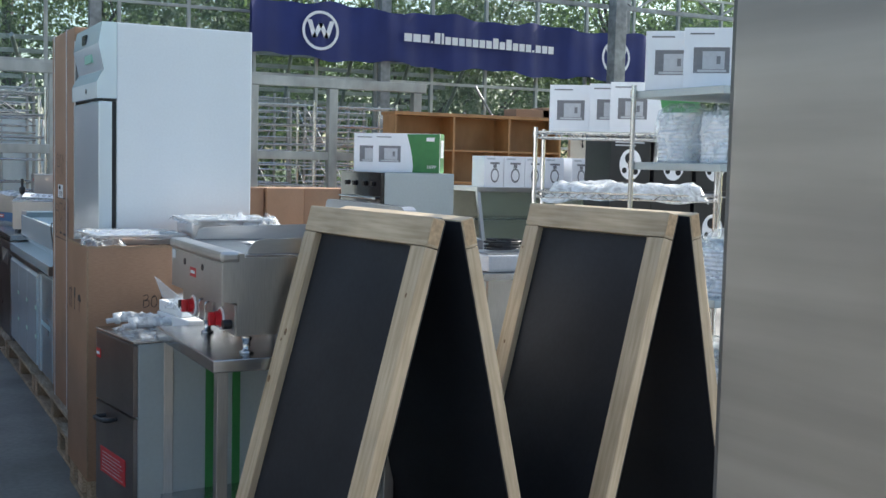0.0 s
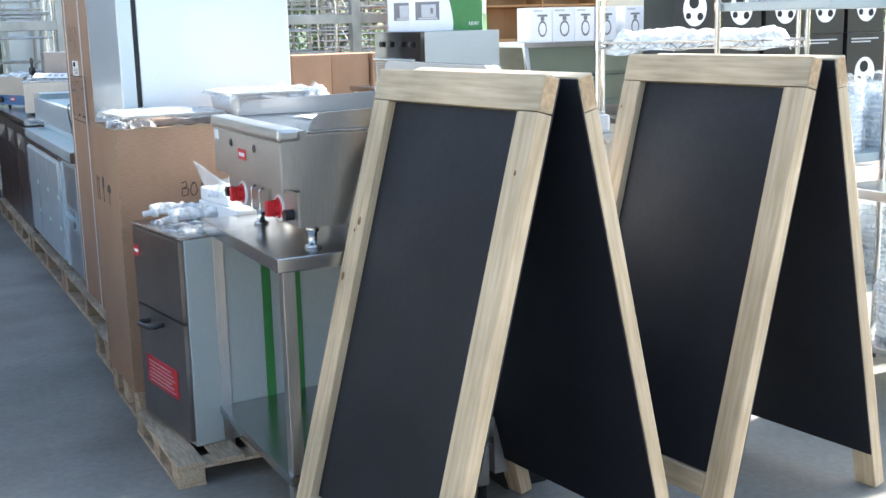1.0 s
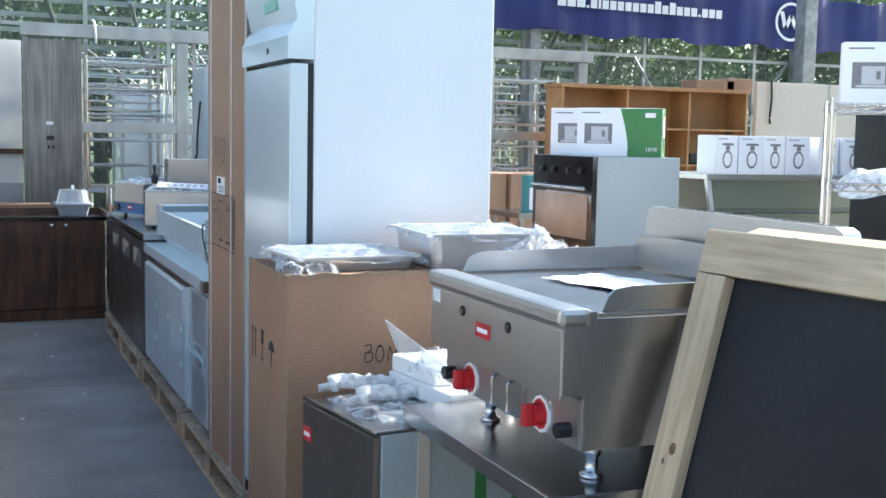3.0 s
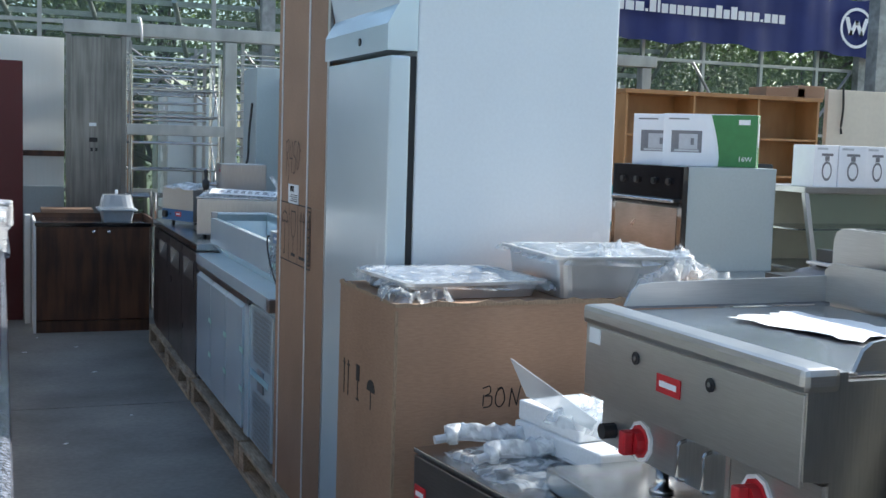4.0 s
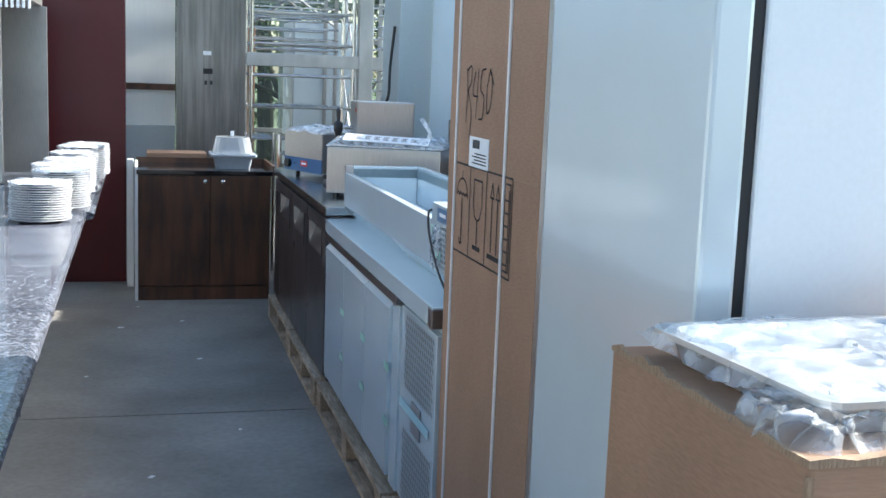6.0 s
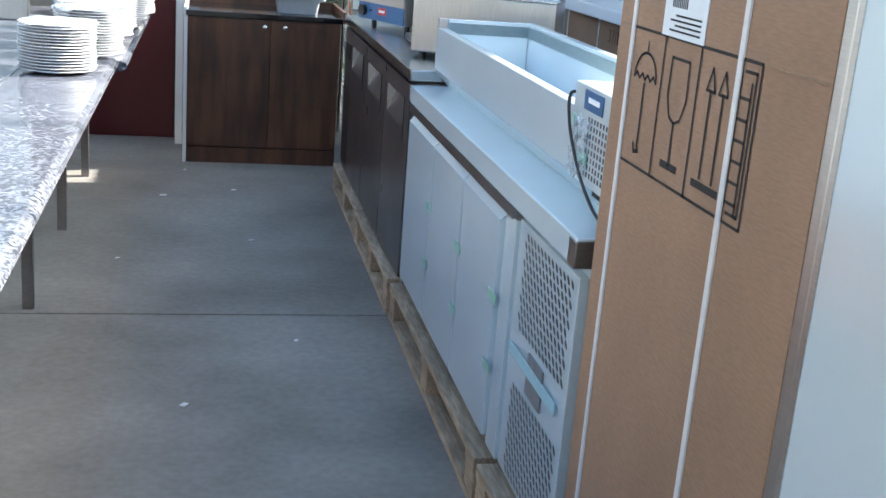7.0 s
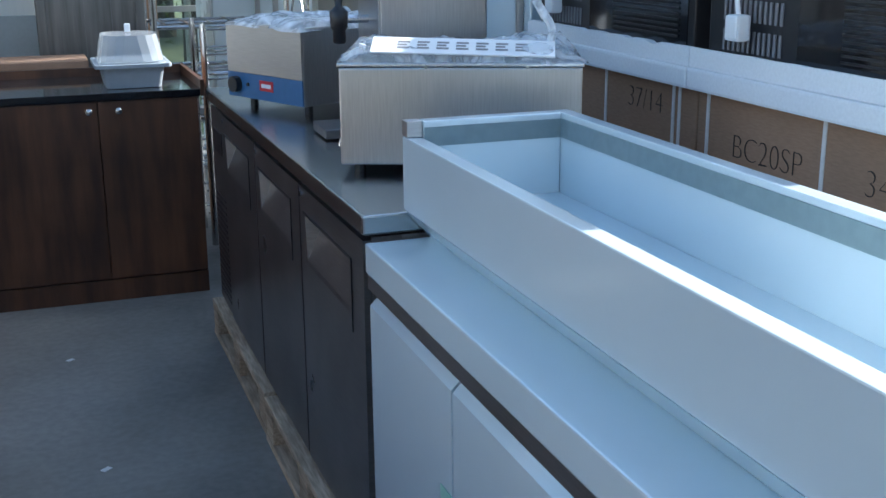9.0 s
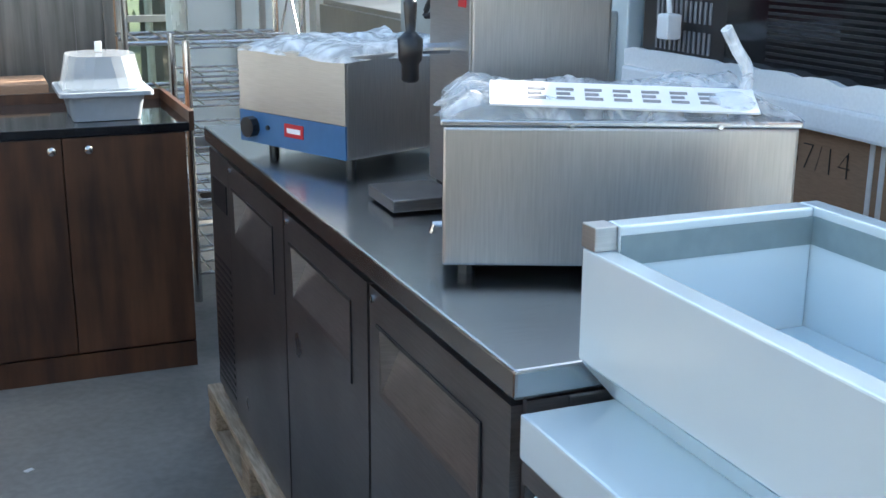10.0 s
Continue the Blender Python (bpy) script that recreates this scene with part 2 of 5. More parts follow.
    for u, v in zip(rings, rings[1:]):
        for k in range(sides):
            bm.faces.new((u[k], u[(k + 1) % sides], v[(k + 1) % sides], v[k]))
    bm.faces.new(rings[0][::-1]), bm.faces.new(rings[-1])
    return bm


def curve_points(ctrl, n=8):
    """Points on a smooth line through the given ones."""
    c = [Vector(p) for p in ctrl]
    c = [2 * c[0] - c[1]] + c + [2 * c[-1] - c[-2]]
    out = []
    for i in range(1, len(c) - 2):
        for k in range(n):
            t = k / n
            a, b, d, e = c[i - 1], c[i], c[i + 1], c[i + 2]
            out.append(0.5 * (2 * b + (d - a) * t + (2 * a - 5 * b + 4 * d - e) * t * t + (3 * b - a - 3 * d + e) * t ** 3))
    return out + [c[-2]]


def lathe(bm, profile, at=(0, 0, 0), sides=28):
    """A turned shape: profile of (radius, height), about a standing axis."""
    rings = []
    for r, h in profile:
        rings.append([bm.verts.new((at[0] + r * math.cos(2 * math.pi * k / sides), at[1] + r * math.sin(2 * math.pi * k / sides), at[2] + h)) for k in range(sides)])
    for u, v in zip(rings, rings[1:]):
        for k in range(sides):
            bm.faces.new((u[k], u[(k + 1) % sides], v[(k + 1) % sides], v[k]))
    bm.faces.new(rings[0][::-1]), bm.faces.new(rings[-1])
    return bm


def thing(name, at, label, category, group="", rz=0.0, rx=0.0, ry=0.0):
    ob = new(name)
    ob.empty_display_size = 0.1
    ob.matrix_basis = pose(*at, rx, ry, rz)
    return tagged(ob, label, category, group)


def part(name, bm, material, parent=None, label="", smooth=False, kind=""):
    me = bpy.data.meshes.new(name)
    bm.to_mesh(me)
    bm.free()
    me.materials.append(material)
    if smooth:
        me.polygons.foreach_set("use_smooth", [True] * len(me.polygons))
    ob = new(name, me)
    ob.parent = parent
    return tagged(ob, label, kind=kind)


def piece(name, me, parent, m):
    ob = new(name, me)
    ob.parent = parent
    ob.matrix_basis = m
    return ob


def B(*boxes, bevel=0.0):
    bm = bmesh.new()
    for b in boxes:
        box(bm, *b, bevel=bevel)
    return bm


def R(*rods):
    bm = bmesh.new()
    for a, b, r in rods:
        rod(bm, a, b, r)
    return bm


def lettering(text, size, material, parent, m, name="lettering", bold=0.0):
    cu = bpy.data.curves.new(name, "FONT")
    cu.body, cu.size, cu.extrude, cu.offset = text, size, 0.0006, bold
    cu.align_x = "CENTER"
    tmp = new(name + "_shape", cu)
    bpy.context.view_layer.update()
    me = bpy.data.meshes.new_from_object(tmp.evaluated_get(bpy.context.evaluated_depsgraph_get()))
    bpy.data.objects.remove(tmp)
    bpy.data.curves.remove(cu)
    me.name = name
    me.materials.clear()
    me.materials.append(material)
    ob = new(name, me)
    ob.parent = parent
    ob.matrix_basis = m
    return ob


def wall_facing_x(x, y, z):
    """A pose for writing on a face that looks towards -x."""
    return pose(x, y, z, 90, 0, -90)


def wall_facing_y(x, y, z):
    """A pose for writing on a face that looks towards -y."""
    return pose(x, y, z, 90, 0, 0)


def crumple(w, d, h, seed, edge=0.03, n=34, rough=0.6, flat=False):
    """A crumpled sheet lying over an area w by d, its edges hanging or lifting."""
    bm = bmesh.new()
    rows = []
    for i in range(n + 1):
        row = []
        for j in range(n + 1):
            u, v = i / n - 0.5, j / n - 0.5
            p = Vector((u * 7 + seed * 3.1, v * 7 + seed, seed * 1.7))
            f = noise.noise(p * 0.5) * 0.7 + abs(noise.noise(p * 0.9)) * 0.8 + abs(noise.noise(p * 2.1)) * 0.30 + abs(noise.noise(p * 4.3)) * 0.10
            rim = max(abs(u), abs(v)) * 2
            z = h * f * rough + h * 0.3
            if not flat and rim > 0.86:
                z = z * (1 - (rim - 0.86) / 0.14) - edge * (rim - 0.86) / 0.14 * (0.7 + 0.6 * noise.noise(p * 0.6))
            z = max(z, 0.002) if rim < 0.86 else z
            wob = 0.03 * noise.noise(p * 1.3 + Vector((9, 3, 1)))
            row.append(bm.verts.new((u * w + wob, v * d + 0.03 * noise.noise(p * 1.1), z)))
        rows.append(row)
    for i in range(n):
        for j in range(n):
            bm.faces.new((rows[i][j], rows[i + 1][j], rows[i + 1][j + 1], rows[i][j + 1]))
    return bm


# ---- ground, floor and greenhouse ----
ground = tagged(part("ground", B((-300, -300, -0.30, 300, 300, -0.12)), GROUND), "rough grass outside the glasshouse", "ground", kind="structure")
floor = tagged(part("floor", B((-7, -6, -0.15, 17, 9.205, 0.0), (-7, 9.215, -0.15, 17, 15.6, 0.001), (-7, 9.2, -0.15, 17, 9.22, -0.006)), CONCRETE),
               "worn grey concrete floor with scuffs and a joint", "floor", kind="structure")

WALL_Y, BAY = 15.6, 0.93
TRANSOMS = (0.0, 0.95, 1.85, 2.77, 3.62, 4.45)


north = tagged(new("wall_north"), "glazed greenhouse side with aluminium bars", "glass wall", kind="structure")
bar_up = bmesh.new()
box(bar_up, -0.022, -0.03, 0, 0.022, 0.03, 4.45)
bar_up_me = bpy.data.meshes.new("glazing_bar")
bar_up.to_mesh(bar_up_me)
bar_up_me.materials.append(ALU)
pane_mes = []
for lo, hi in zip(TRANSOMS, TRANSOMS[1:]):
    bm = B((0.024, -0.004, lo + 0.022, BAY - 0.024, 0.004, hi - 0.022))
    me = bpy.data.meshes.new("pane")
    bm.to_mesh(me)
    bm.free()
    me.materials.append(PANE)
    pane_mes.append(me)
x = -7.0
while x < 17.0:
    piece("glazing_bar", bar_up_me, north, pose(x, WALL_Y, 0))
    for me in pane_mes:
        p = piece("pane", me, north, pose(x, WALL_Y, 0))
        p.visible_shadow = False
    x += BAY
for z in TRANSOMS:
    part("transom", B((-7, WALL_Y - 0.027, z - 0.02, 17, WALL_Y + 0.027, z + 0.02)), ALU, north)
for x in (7.05, 11.35, 2.9):
    part("wall_post", B((x - 0.075, WALL_Y - 0.16, 0, x + 0.075, WALL_Y - 0.035, 4.45)), GALV, north)
for x0, x1 in ((9.5, 8.6), (10.2, 11.2)):
    part("brace", R(((x0, WALL_Y - 0.09, 1.5), (x1, WALL_Y - 0.09, 2.75), 0.02)), GALV, north)


def glass_side(name, along, at, lo, hi):
    w = tagged(new(name), "plain glazed greenhouse side", "glass wall", kind="structure")
    bm, gl = bmesh.new(), bmesh.new()
    u = lo
    while u <= hi:
        box(bm, *((u - 0.022, at - 0.03, 0, u + 0.022, at + 0.03, 4.45) if along == "x" else (at - 0.03, u - 0.022, 0, at + 0.03, u + 0.022, 4.45)))
        u += BAY
    for z in TRANSOMS:
        box(bm, *((lo, at - 0.027, z - 0.02, hi, at + 0.027, z + 0.02) if along == "x" else (at - 0.027, lo, z - 0.02, at + 0.027, hi, z + 0.02)))
    box(gl, *((lo, at - 0.004, 0, hi, at + 0.004, 4.45) if along == "x" else (at - 0.004, lo, 0, at + 0.004, hi, 4.45)))
    part("glazing_bars", bm, ALU, w)
    part("panes", gl, PANE, w).visible_shadow = False


glass_side("wall_west", "y", -7.0, -6, WALL_Y)
glass_side("wall_east", "y", 17.0, -6, WALL_Y)
glass_side("wall_south", "x", -6.0, -7, 17)

# Unseen walls, added: the left one darkens steel reflections and side fill,
side = tagged(part("wall_side_added", B((-4.6, -5.84, 0, -4.5, 13.29, 2.7)), WALL_GREY), "unseen plain dull grey wall added to cut low daylight", "wall", kind="structure")
# the rear one keeps low southern daylight from under the table.
rear = tagged(part("wall_rear_added", B((-6.9, -5.95, 0, 16.9, -5.85, 3.0)), WALL_GREY), "unseen plain dull grey wall added to cut low daylight", "wall", kind="structure")

# Roof of three low gables with glazing bars and lattice trusses.
roof = bmesh.new()
glass = bmesh.new()
for g in range(3):
    x0 = -7 + 8 * g
    for a, b in (((x0, 4.45), (x0 + 4, 6.0)), ((x0 + 4, 6.0), (x0 + 8, 4.45))):
        y = -6.0
        while y <= WALL_Y:
            rod(roof, (a[0], y, a[1]), (b[0], y, b[1]), 0.022, 6)
            y += BAY
        v = [glass.verts.new(p) for p in ((a[0], -6, a[1]), (b[0], -6, b[1]), (b[0], WALL_Y, b[1]), (a[0], WALL_Y, a[1]))]
        glass.faces.new(v)
    rod(roof, (x0 + 4, -6, 6.0), (x0 + 4, WALL_Y, 6.0), 0.04, 8)
    box(roof, x0 - 0.1, -6, 4.36, x0 + 0.1, WALL_Y, 4.5)
for y in (0.6, 4.0, 7.4, 10.8, 14.2):
    for z in (3.95, 4.42):
        box(roof, -7, y - 0.03, z - 0.03, 17, y + 0.03, z + 0.03)
    x, up = -7.0, True
    while x < 17:
        rod(roof, (x, y, 3.95 if up else 4.42), (x + 0.8, y, 4.42 if up else 3.95), 0.018, 6)
        x, up = x + 0.8, not up
ceiling = tagged(part("ceiling", roof, GALV), "glasshouse roof frame of steel trusses and bars", "roof", kind="structure")
roof_glass = tagged(part("roof_glass", glass, PANE), "clear glass roof panes", "roof", kind="structure")
roof_glass.visible_shadow = False
for n, (x, y) in enumerate(((9.35, 12.9), (-5.0, 12.9), (9.35, 3.0))):
    post = tagged(part("roof_post", B((x - 0.09, y - 0.09, 0, x + 0.09, y + 0.09, 4.36), (x - 0.14, y - 0.14, 0, x + 0.14, y + 0.14, 0.02), bevel=0.008), GALV), "weathered galvanised roof post", "post", kind="structure")

# White cladding behind the red panel.
clad = tagged(part("wall_cladding", B((-6.9, 13.30, 0.0, 0.58, 13.31, 2.42)), CLADDING), "white flat wall panels", "wall", kind="structure")
rail = tagged(part("trim", B((-3.0, 13.27, 1.36, 0.58, 13.298, 1.41)), WALNUT), "brown timber rail on the white wall", "trim", kind="structure")
dado = tagged(part("dado_panel", B((-3.0, 13.262, 0.0, 0.58, 13.297, 1.09)), GREY_SIDE), "grey lower wall panel", "panel", kind="structure")


# ---- trees outside ----
def leafy(seed, h):
    rnd = random.Random(seed)
    t = thing("tree", (0, 0, -0.12), "broad green tree outside the glass", "tree", "trees outside")
    tr = bmesh.new()
    rod(tr, (0, 0, 0), (0.1, 0, h * 0.55), 0.17, 8, 0.09)
    tips = []
    for k in range(9):
        a, z = rnd.uniform(0, 6.28), rnd.uniform(0.10, 0.55) * h
        tip = (math.cos(a) * rnd.uniform(0.7, 1.7), math.sin(a) * rnd.uniform(0.7, 1.7), z + rnd.uniform(0.4, 0.38 * h))
        rod(tr, (0.05, 0, z), tip, 0.05, 6, 0.015)
        tips.append(Vector(tip))
    part("trunk", tr, BARK, t)
    verts, faces = [], []
    for k in range(300):
        c = tips[k % 9] + Vector((rnd.gauss(0, 0.6), rnd.gauss(0, 0.6), rnd.gauss(0, 0.9)))
        for q in range(34):
            p = c + Vector((rnd.gauss(0, 0.22), rnd.gauss(0, 0.22), rnd.gauss(0, 0.18)))
            s = rnd.uniform(0.035, 0.075)
            u = Vector((rnd.gauss(0, 1), rnd.gauss(0, 1), rnd.gauss(0, 1))).normalized()
            v = u.orthogonal().normalized()
            i = len(verts)
            verts += [p - u * s, p + v * s * 0.5, p + u * s, p - v * s * 0.5]
            faces.append((i, i + 1, i + 2, i + 3))
    me = bpy.data.meshes.new("crown")
    me.from_pydata(verts, [], faces)
    me.materials.append(LEAF)
    ob = new("crown", me)
    ob.parent = t
    return t


kinds = [leafy(3, 6.5), leafy(8, 8.0), leafy(15, 5.4)]
rnd = random.Random(5)
spots = [(-6 + 2.0 * i + rnd.uniform(-0.5, 0.5), 19.5 + rnd.uniform(0, 2.5)) for i in range(17)] + [(-8 + 2.7 * i + rnd.uniform(-0.8, 0.8), 25 + rnd.uniform(0, 3)) for i in range(15)]
for i, (x, y) in enumerate(spots):
    m = pose(x, y, -0.12, 0, 0, rnd.uniform(0, 360))
    if i < 3:
        kinds[i].matrix_basis = m
    else:
        copy_thing(kinds[i % 3], m)


# ---- frame of the next glasshouse ----
nf = thing("glasshouse_frame", (0, 0, -0.12), "pale steel frame of the neighbouring glasshouse", "glasshouse")
for k in range(6):
    y = 16.7 + 0.32 * k
    part("purlin", B((-3.0, y - 0.03, 3.25 - 0.16 * k, 9.0, y + 0.03, 3.31 - 0.16 * k)), ALU, nf)
for k in range(13):
    x = -3.0 + k
    part("rafter", R(((x, 16.6, 3.30), (x + 0.5, 18.4, 2.42), 0.03)), ALU, nf)
    part("strut", R(((x, 18.35, 0.0), (x, 18.35, 2.42), 0.035)), ALU, nf)

# ---- pallets ----
def pallet(x, y, w, length, label="weathered wooden pallet under the equipment"):
    p = thing("pallet", (x, y, 0), label, "pallet", "pallets on the floor")
    for k in range(3):
        bx = k * (w - 0.1) / 2
        part("bottom_board", B((bx, 0, 0, bx + 0.1, length, 0.022), bevel=0.003), PALLET, p)
        part("stringer", B((0, k * (length - 0.1) / 2, 0.1, w, k * (length - 0.1) / 2 + 0.1, 0.12), bevel=0.003), PALLET, p)
        for j in range(3):
            by = j * (length - 0.1) / 2
            part("block", B((bx + 0.002, by + 0.002, 0.022, bx + 0.098, by + 0.098, 0.1), bevel=0.004), PALLET, p)
    n = 6
    for k in range(n):
        bx = k * (w - 0.1) / (n - 1)
        part("deck_board", B((bx, 0, 0.12, bx + 0.1, length, 0.141), bevel=0.003), PALLET, p)
    return p


pallet(1.10, 6.26, 0.9, 1.45)
pallet(1.10, 7.74, 0.9, 1.45)
pallet(1.095, 9.24, 0.9, 1.0)
pallet(1.10, 10.27, 0.9, 1.0)
pallet(0.955, 4.34, 0.8, 0.66, "small wooden pallet under the fryer").scale = (1, 1, 0.6)
pallet(2.10, 8.53, 0.62, 0.985, "wooden pallet under the stacked cartons")
pallet(2.10, 9.52, 0.62, 0.985, "wooden pallet under the stacked cartons")
pallet(1.02, 5.645, 0.9, 0.605, "wooden pallet under the white fridge")
pallet(0.985, 5.08, 0.9, 0.55, "wooden pallet under the large carton")


# ---- chalkboard A-frames ----
def a_frame(at, rz, width, height, front, rear, label):
    a = thing("chalkboard_sign", at, label, "A-frame sign", "A-frame chalkboards", rz=rz)
    half = width / 2
    for side in (-1, 1):
        reach = front if side < 0 else rear
        tilt = math.degrees(math.atan2(reach - 0.03, height)) * side
        leaf = new("leaf_front" if side < 0 else "leaf_rear")
        leaf.parent = a
        leaf.matrix_basis = pose(side * 0.028, 0, height, 0, -tilt, 0)
        length = math.hypot(height, reach) - 0.01
        s0, s1 = (-0.048, -0.001) if side < 0 else (0.001, 0.048)
        part("top_rail", B((s0, -half, -0.09, s1, half, 0), bevel=0.004), PINE_Y, leaf)
        for u in (-half, half - 0.082):
            part("leg", B((s0, u, -length, s1, u + 0.082, -0.092), bevel=0.004), PINE, leaf)
        part("bottom_rail", B((s0, -half + 0.084, -length + 0.13, s1, half - 0.084, -length + 0.2), bevel=0.004), PINE_Y, leaf)
        m = (s0 + s1) / 2 - side * 0.006
        part("board", B((m - 0.004, -half + 0.083, -length + 0.201, m + 0.004, half - 0.083, -0.091)), BOARD, leaf, "matt black chalkboard panel")
        u0, u1 = (s1 + 0.0005, s1 + 0.005) if side < 0 else (s0 - 0.005, s0 - 0.0005)
        part("backing", B((u0, -half + 0.002, -length + 0.128, u1, half - 0.002, -0.004)), BOARD, leaf, "black inner board")
        f = s0 - 0.0012 if side < 0 else s1 + 0.0012
        rnd = random.Random(int(at[0] * 100) + side)
        for k in range(4):
            bm = bmesh.new()
            u = (half - 0.036) * rnd.choice((-1, 1)) + rnd.uniform(-0.02, 0.02)
            bmesh.ops.create_circle(bm, cap_ends=True, segments=12, radius=rnd.uniform(0.004, 0.009), matrix=pose(f, u, rnd.uniform(-length + 0.1, -0.12), 0, 90, 0) @ Matrix.Diagonal((1.5, 1, 1, 1)))
            part("knot", bm, KNOT, leaf)
        for u in (-half - 0.0012, half + 0.0012):
            part("end_grain", B((s0 + 0.004, min(u, u * 0.999), -0.081, s1 - 0.004, max(u, u * 0.999) + 0.0004, -0.004)), END_GRAIN, leaf)
    for u in (-half + 0.12, half - 0.12):
        part("hinge", B((-0.022, u - 0.03, height + 0.001, 0.022, u + 0.03, height + 0.004)), GALV, a)
    return a


a_frame((1.624, 3.36, 0), 7.5, 0.768, 1.42, 0.42, 0.375, "tall double-sided pine-framed chalkboard standing on concrete")
a_frame((2.621, 3.505, 0), 7.5, 0.768, 1.428, 0.40, 0.335, "tall pine-framed chalkboard standing behind another one")

# ---- steel cupboard beside the first steps ----
cup = thing("steel_cabinet", (0.513, -0.42, 0), "tall brushed steel cabinet with a plain side", "cabinet")
part("body", B((0, 0, 0.1, 0.7, 0.86, 2.02), bevel=0.006), STEEL_PLAIN, cup)
part("plinth", B((0.03, 0.02, 0, 0.67, 0.83, 0.098)), BLACK, cup)
part("trim_strip", B((-0.003, 0.30, 0.11, -0.0005, 0.315, 2.0)), STEEL_SIDE, cup)

# ---- steel table with the griddle ----
def steel_table(at, w, d, h, label, shelf=0.28, rz=0.0, group=""):
    t = thing("steel_table", at, label, "table", group, rz=rz)
    part("tabletop", B((0, 0, h - 0.045, d, w, h), bevel=0.004), STEEL_TOP, t)
    for x in (0.02, d - 0.06):
        for y in (0.02, w - 0.06):
            leg = part("leg", B((x, y, 0.05, x + 0.04, y + 0.04, h - 0.046), bevel=0.003), STEEL_SIDE, t)
            part("foot", R(((x + 0.02, y + 0.02, 0), (x + 0.02, y + 0.02, 0.05), 0.018)), BLACK, leg)
    if shelf:
        part("shelf", B((0.01, 0.01, shelf - 0.03, d - 0.01, w - 0.01, shelf), bevel=0.003), STEEL_TOP, t)
    return t


table = steel_table((1.15, 3.72, 0), 0.84, 0.72, 0.90, "stainless steel work table with a lower shelf", 0.22)

gr = thing("griddle", (1.202, 3.784, 0.90), "stainless countertop griddle with two red knobs", "griddle")
W = 0.712
prof = [(0.0, 0.19), (0.0, 0.34), (0.022, 0.36), (0.075, 0.36), (0.075, 0.345), (0.62, 0.345), (0.62, 0.07), (0.05, 0.07), (0.05, 0.185)]
part("body", prism(bmesh.new(), prof, "y", 0, W), STEEL_SIDE, gr)
part("front_lip", B((-0.012, -0.004, 0.328, 0.06, W + 0.004, 0.368), bevel=0.012), STEEL, gr)
part("fascia", B((-0.004, 0.004, 0.178, 0.004, W - 0.004, 0.326), bevel=0.002), STEEL, gr)
part("control_panel", B((0.042, 0.006, 0.072, 0.0495, W - 0.006, 0.177)), STEEL, gr)
part("cooking_plate", B((0.085, 0.02, 0.346, 0.60, W - 0.02, 0.355), bevel=0.003), STEEL_TOP, gr, "dark grey griddle plate")
for y0 in (-0.002, W - 0.006):
    g = [(0.085, 0.36), (0.10, 0.392), (0.118, 0.405), (0.15, 0.41), (0.62, 0.42), (0.62, 0.36)]
    sg = part("side_guard", prism(bmesh.new(), g, "y", y0, y0 + 0.008), STEEL, gr)
    part("guard_seam", B((0.09, y0 - 0.001, 0.355, 0.62, y0 + 0.0085, 0.3595)), GREY_PRINT, sg)
bg = [(-0.002, 0.36), (-0.002, 0.43), (0.02, 0.45), (W - 0.02, 0.45), (W + 0.002, 0.43), (W + 0.002, 0.36)]
part("splashback", prism(bmesh.new(), bg, "x", 0.61, 0.622), STEEL, gr)
for y in (0.164, 0.542):
    kn = part("knob", R(((0.016, y, 0.112), (0.041, y, 0.112), 0.026)), RED, gr, "red control knob")
    part("grip", B((-0.006, y - 0.012, 0.088, 0.0155, y + 0.012, 0.136), bevel=0.004), RED, kn)
    part("bezel", R(((0.036, y, 0.112), (0.0418, y, 0.112), 0.042)), PRINT_WHITE, kn, "pale bezel ring")
    part("bezel_core", R(((0.034, y, 0.112), (0.0425, y, 0.112), 0.034)), RED, kn)
for y in (0.045, 0.655):
    part("button", R(((0.012, y, 0.106), (0.0418, y, 0.106), 0.017)), BLACK, gr, "black push button")
for y in (0.29, 0.372):
    part("drip_handle", tube(bmesh.new(), [(0.041, y, 0.16), (0.02, y, 0.155), (0.016, y, 0.15), (0.016, y, 0.09), (0.02, y, 0.085), (0.041, y, 0.08)], 0.004), CHROME, gr)
part("drip_tray", B((0.032, 0.245, 0.078, 0.0416, 0.41, 0.17), bevel=0.002), STEEL_SIDE, gr)
lab = part("maker_badge", B((-0.006, 0.343, 0.243, -0.0042, 0.424, 0.278)), RED, gr, "small red badge")
part("badge_mark", B((-0.0072, 0.355, 0.255, -0.0062, 0.412, 0.266)), PRINT_WHITE, lab)
part("sticker", B((-0.006, W - 0.065, 0.290, -0.0042, W - 0.02, 0.322)), PAPER, gr, "white approval sticker")
for y in (0.251, 0.503):
    part("screw_ring", R(((-0.007, y, 0.29), (-0.0042, y, 0.29), 0.013)), BLACK, gr)
    part("screw", R(((-0.0085, y, 0.29), (-0.0072, y, 0.29), 0.006)), CHROME, gr)
for x in (0.10, 0.56):
    for y in (0.045, W - 0.16):
        f = bmesh.new()
        lathe(f, [(0.026, 0), (0.026, 0.008), (0.014, 0.012), (0.014, 0.045), (0.02, 0.05), (0.02, 0.07)], (x, y, 0), 16)
        part("foot", f, CHROME, gr, smooth=True)
sheet = tagged(part("leaflet", crumple(0.21, 0.30, 0.008, 5, 0.0, 10, flat=True), PAPER), "white instruction leaflet lying on the griddle plate", "leaflet")
sheet.matrix_basis = pose(1.56, 4.19, 1.2575, 0, 0, 12)

# ---- steel unit backing onto the table ----
bu = thing("backing_unit", (1.876, 3.75, 0), "stainless cooking unit with a tall slotted back panel", "cooking unit")
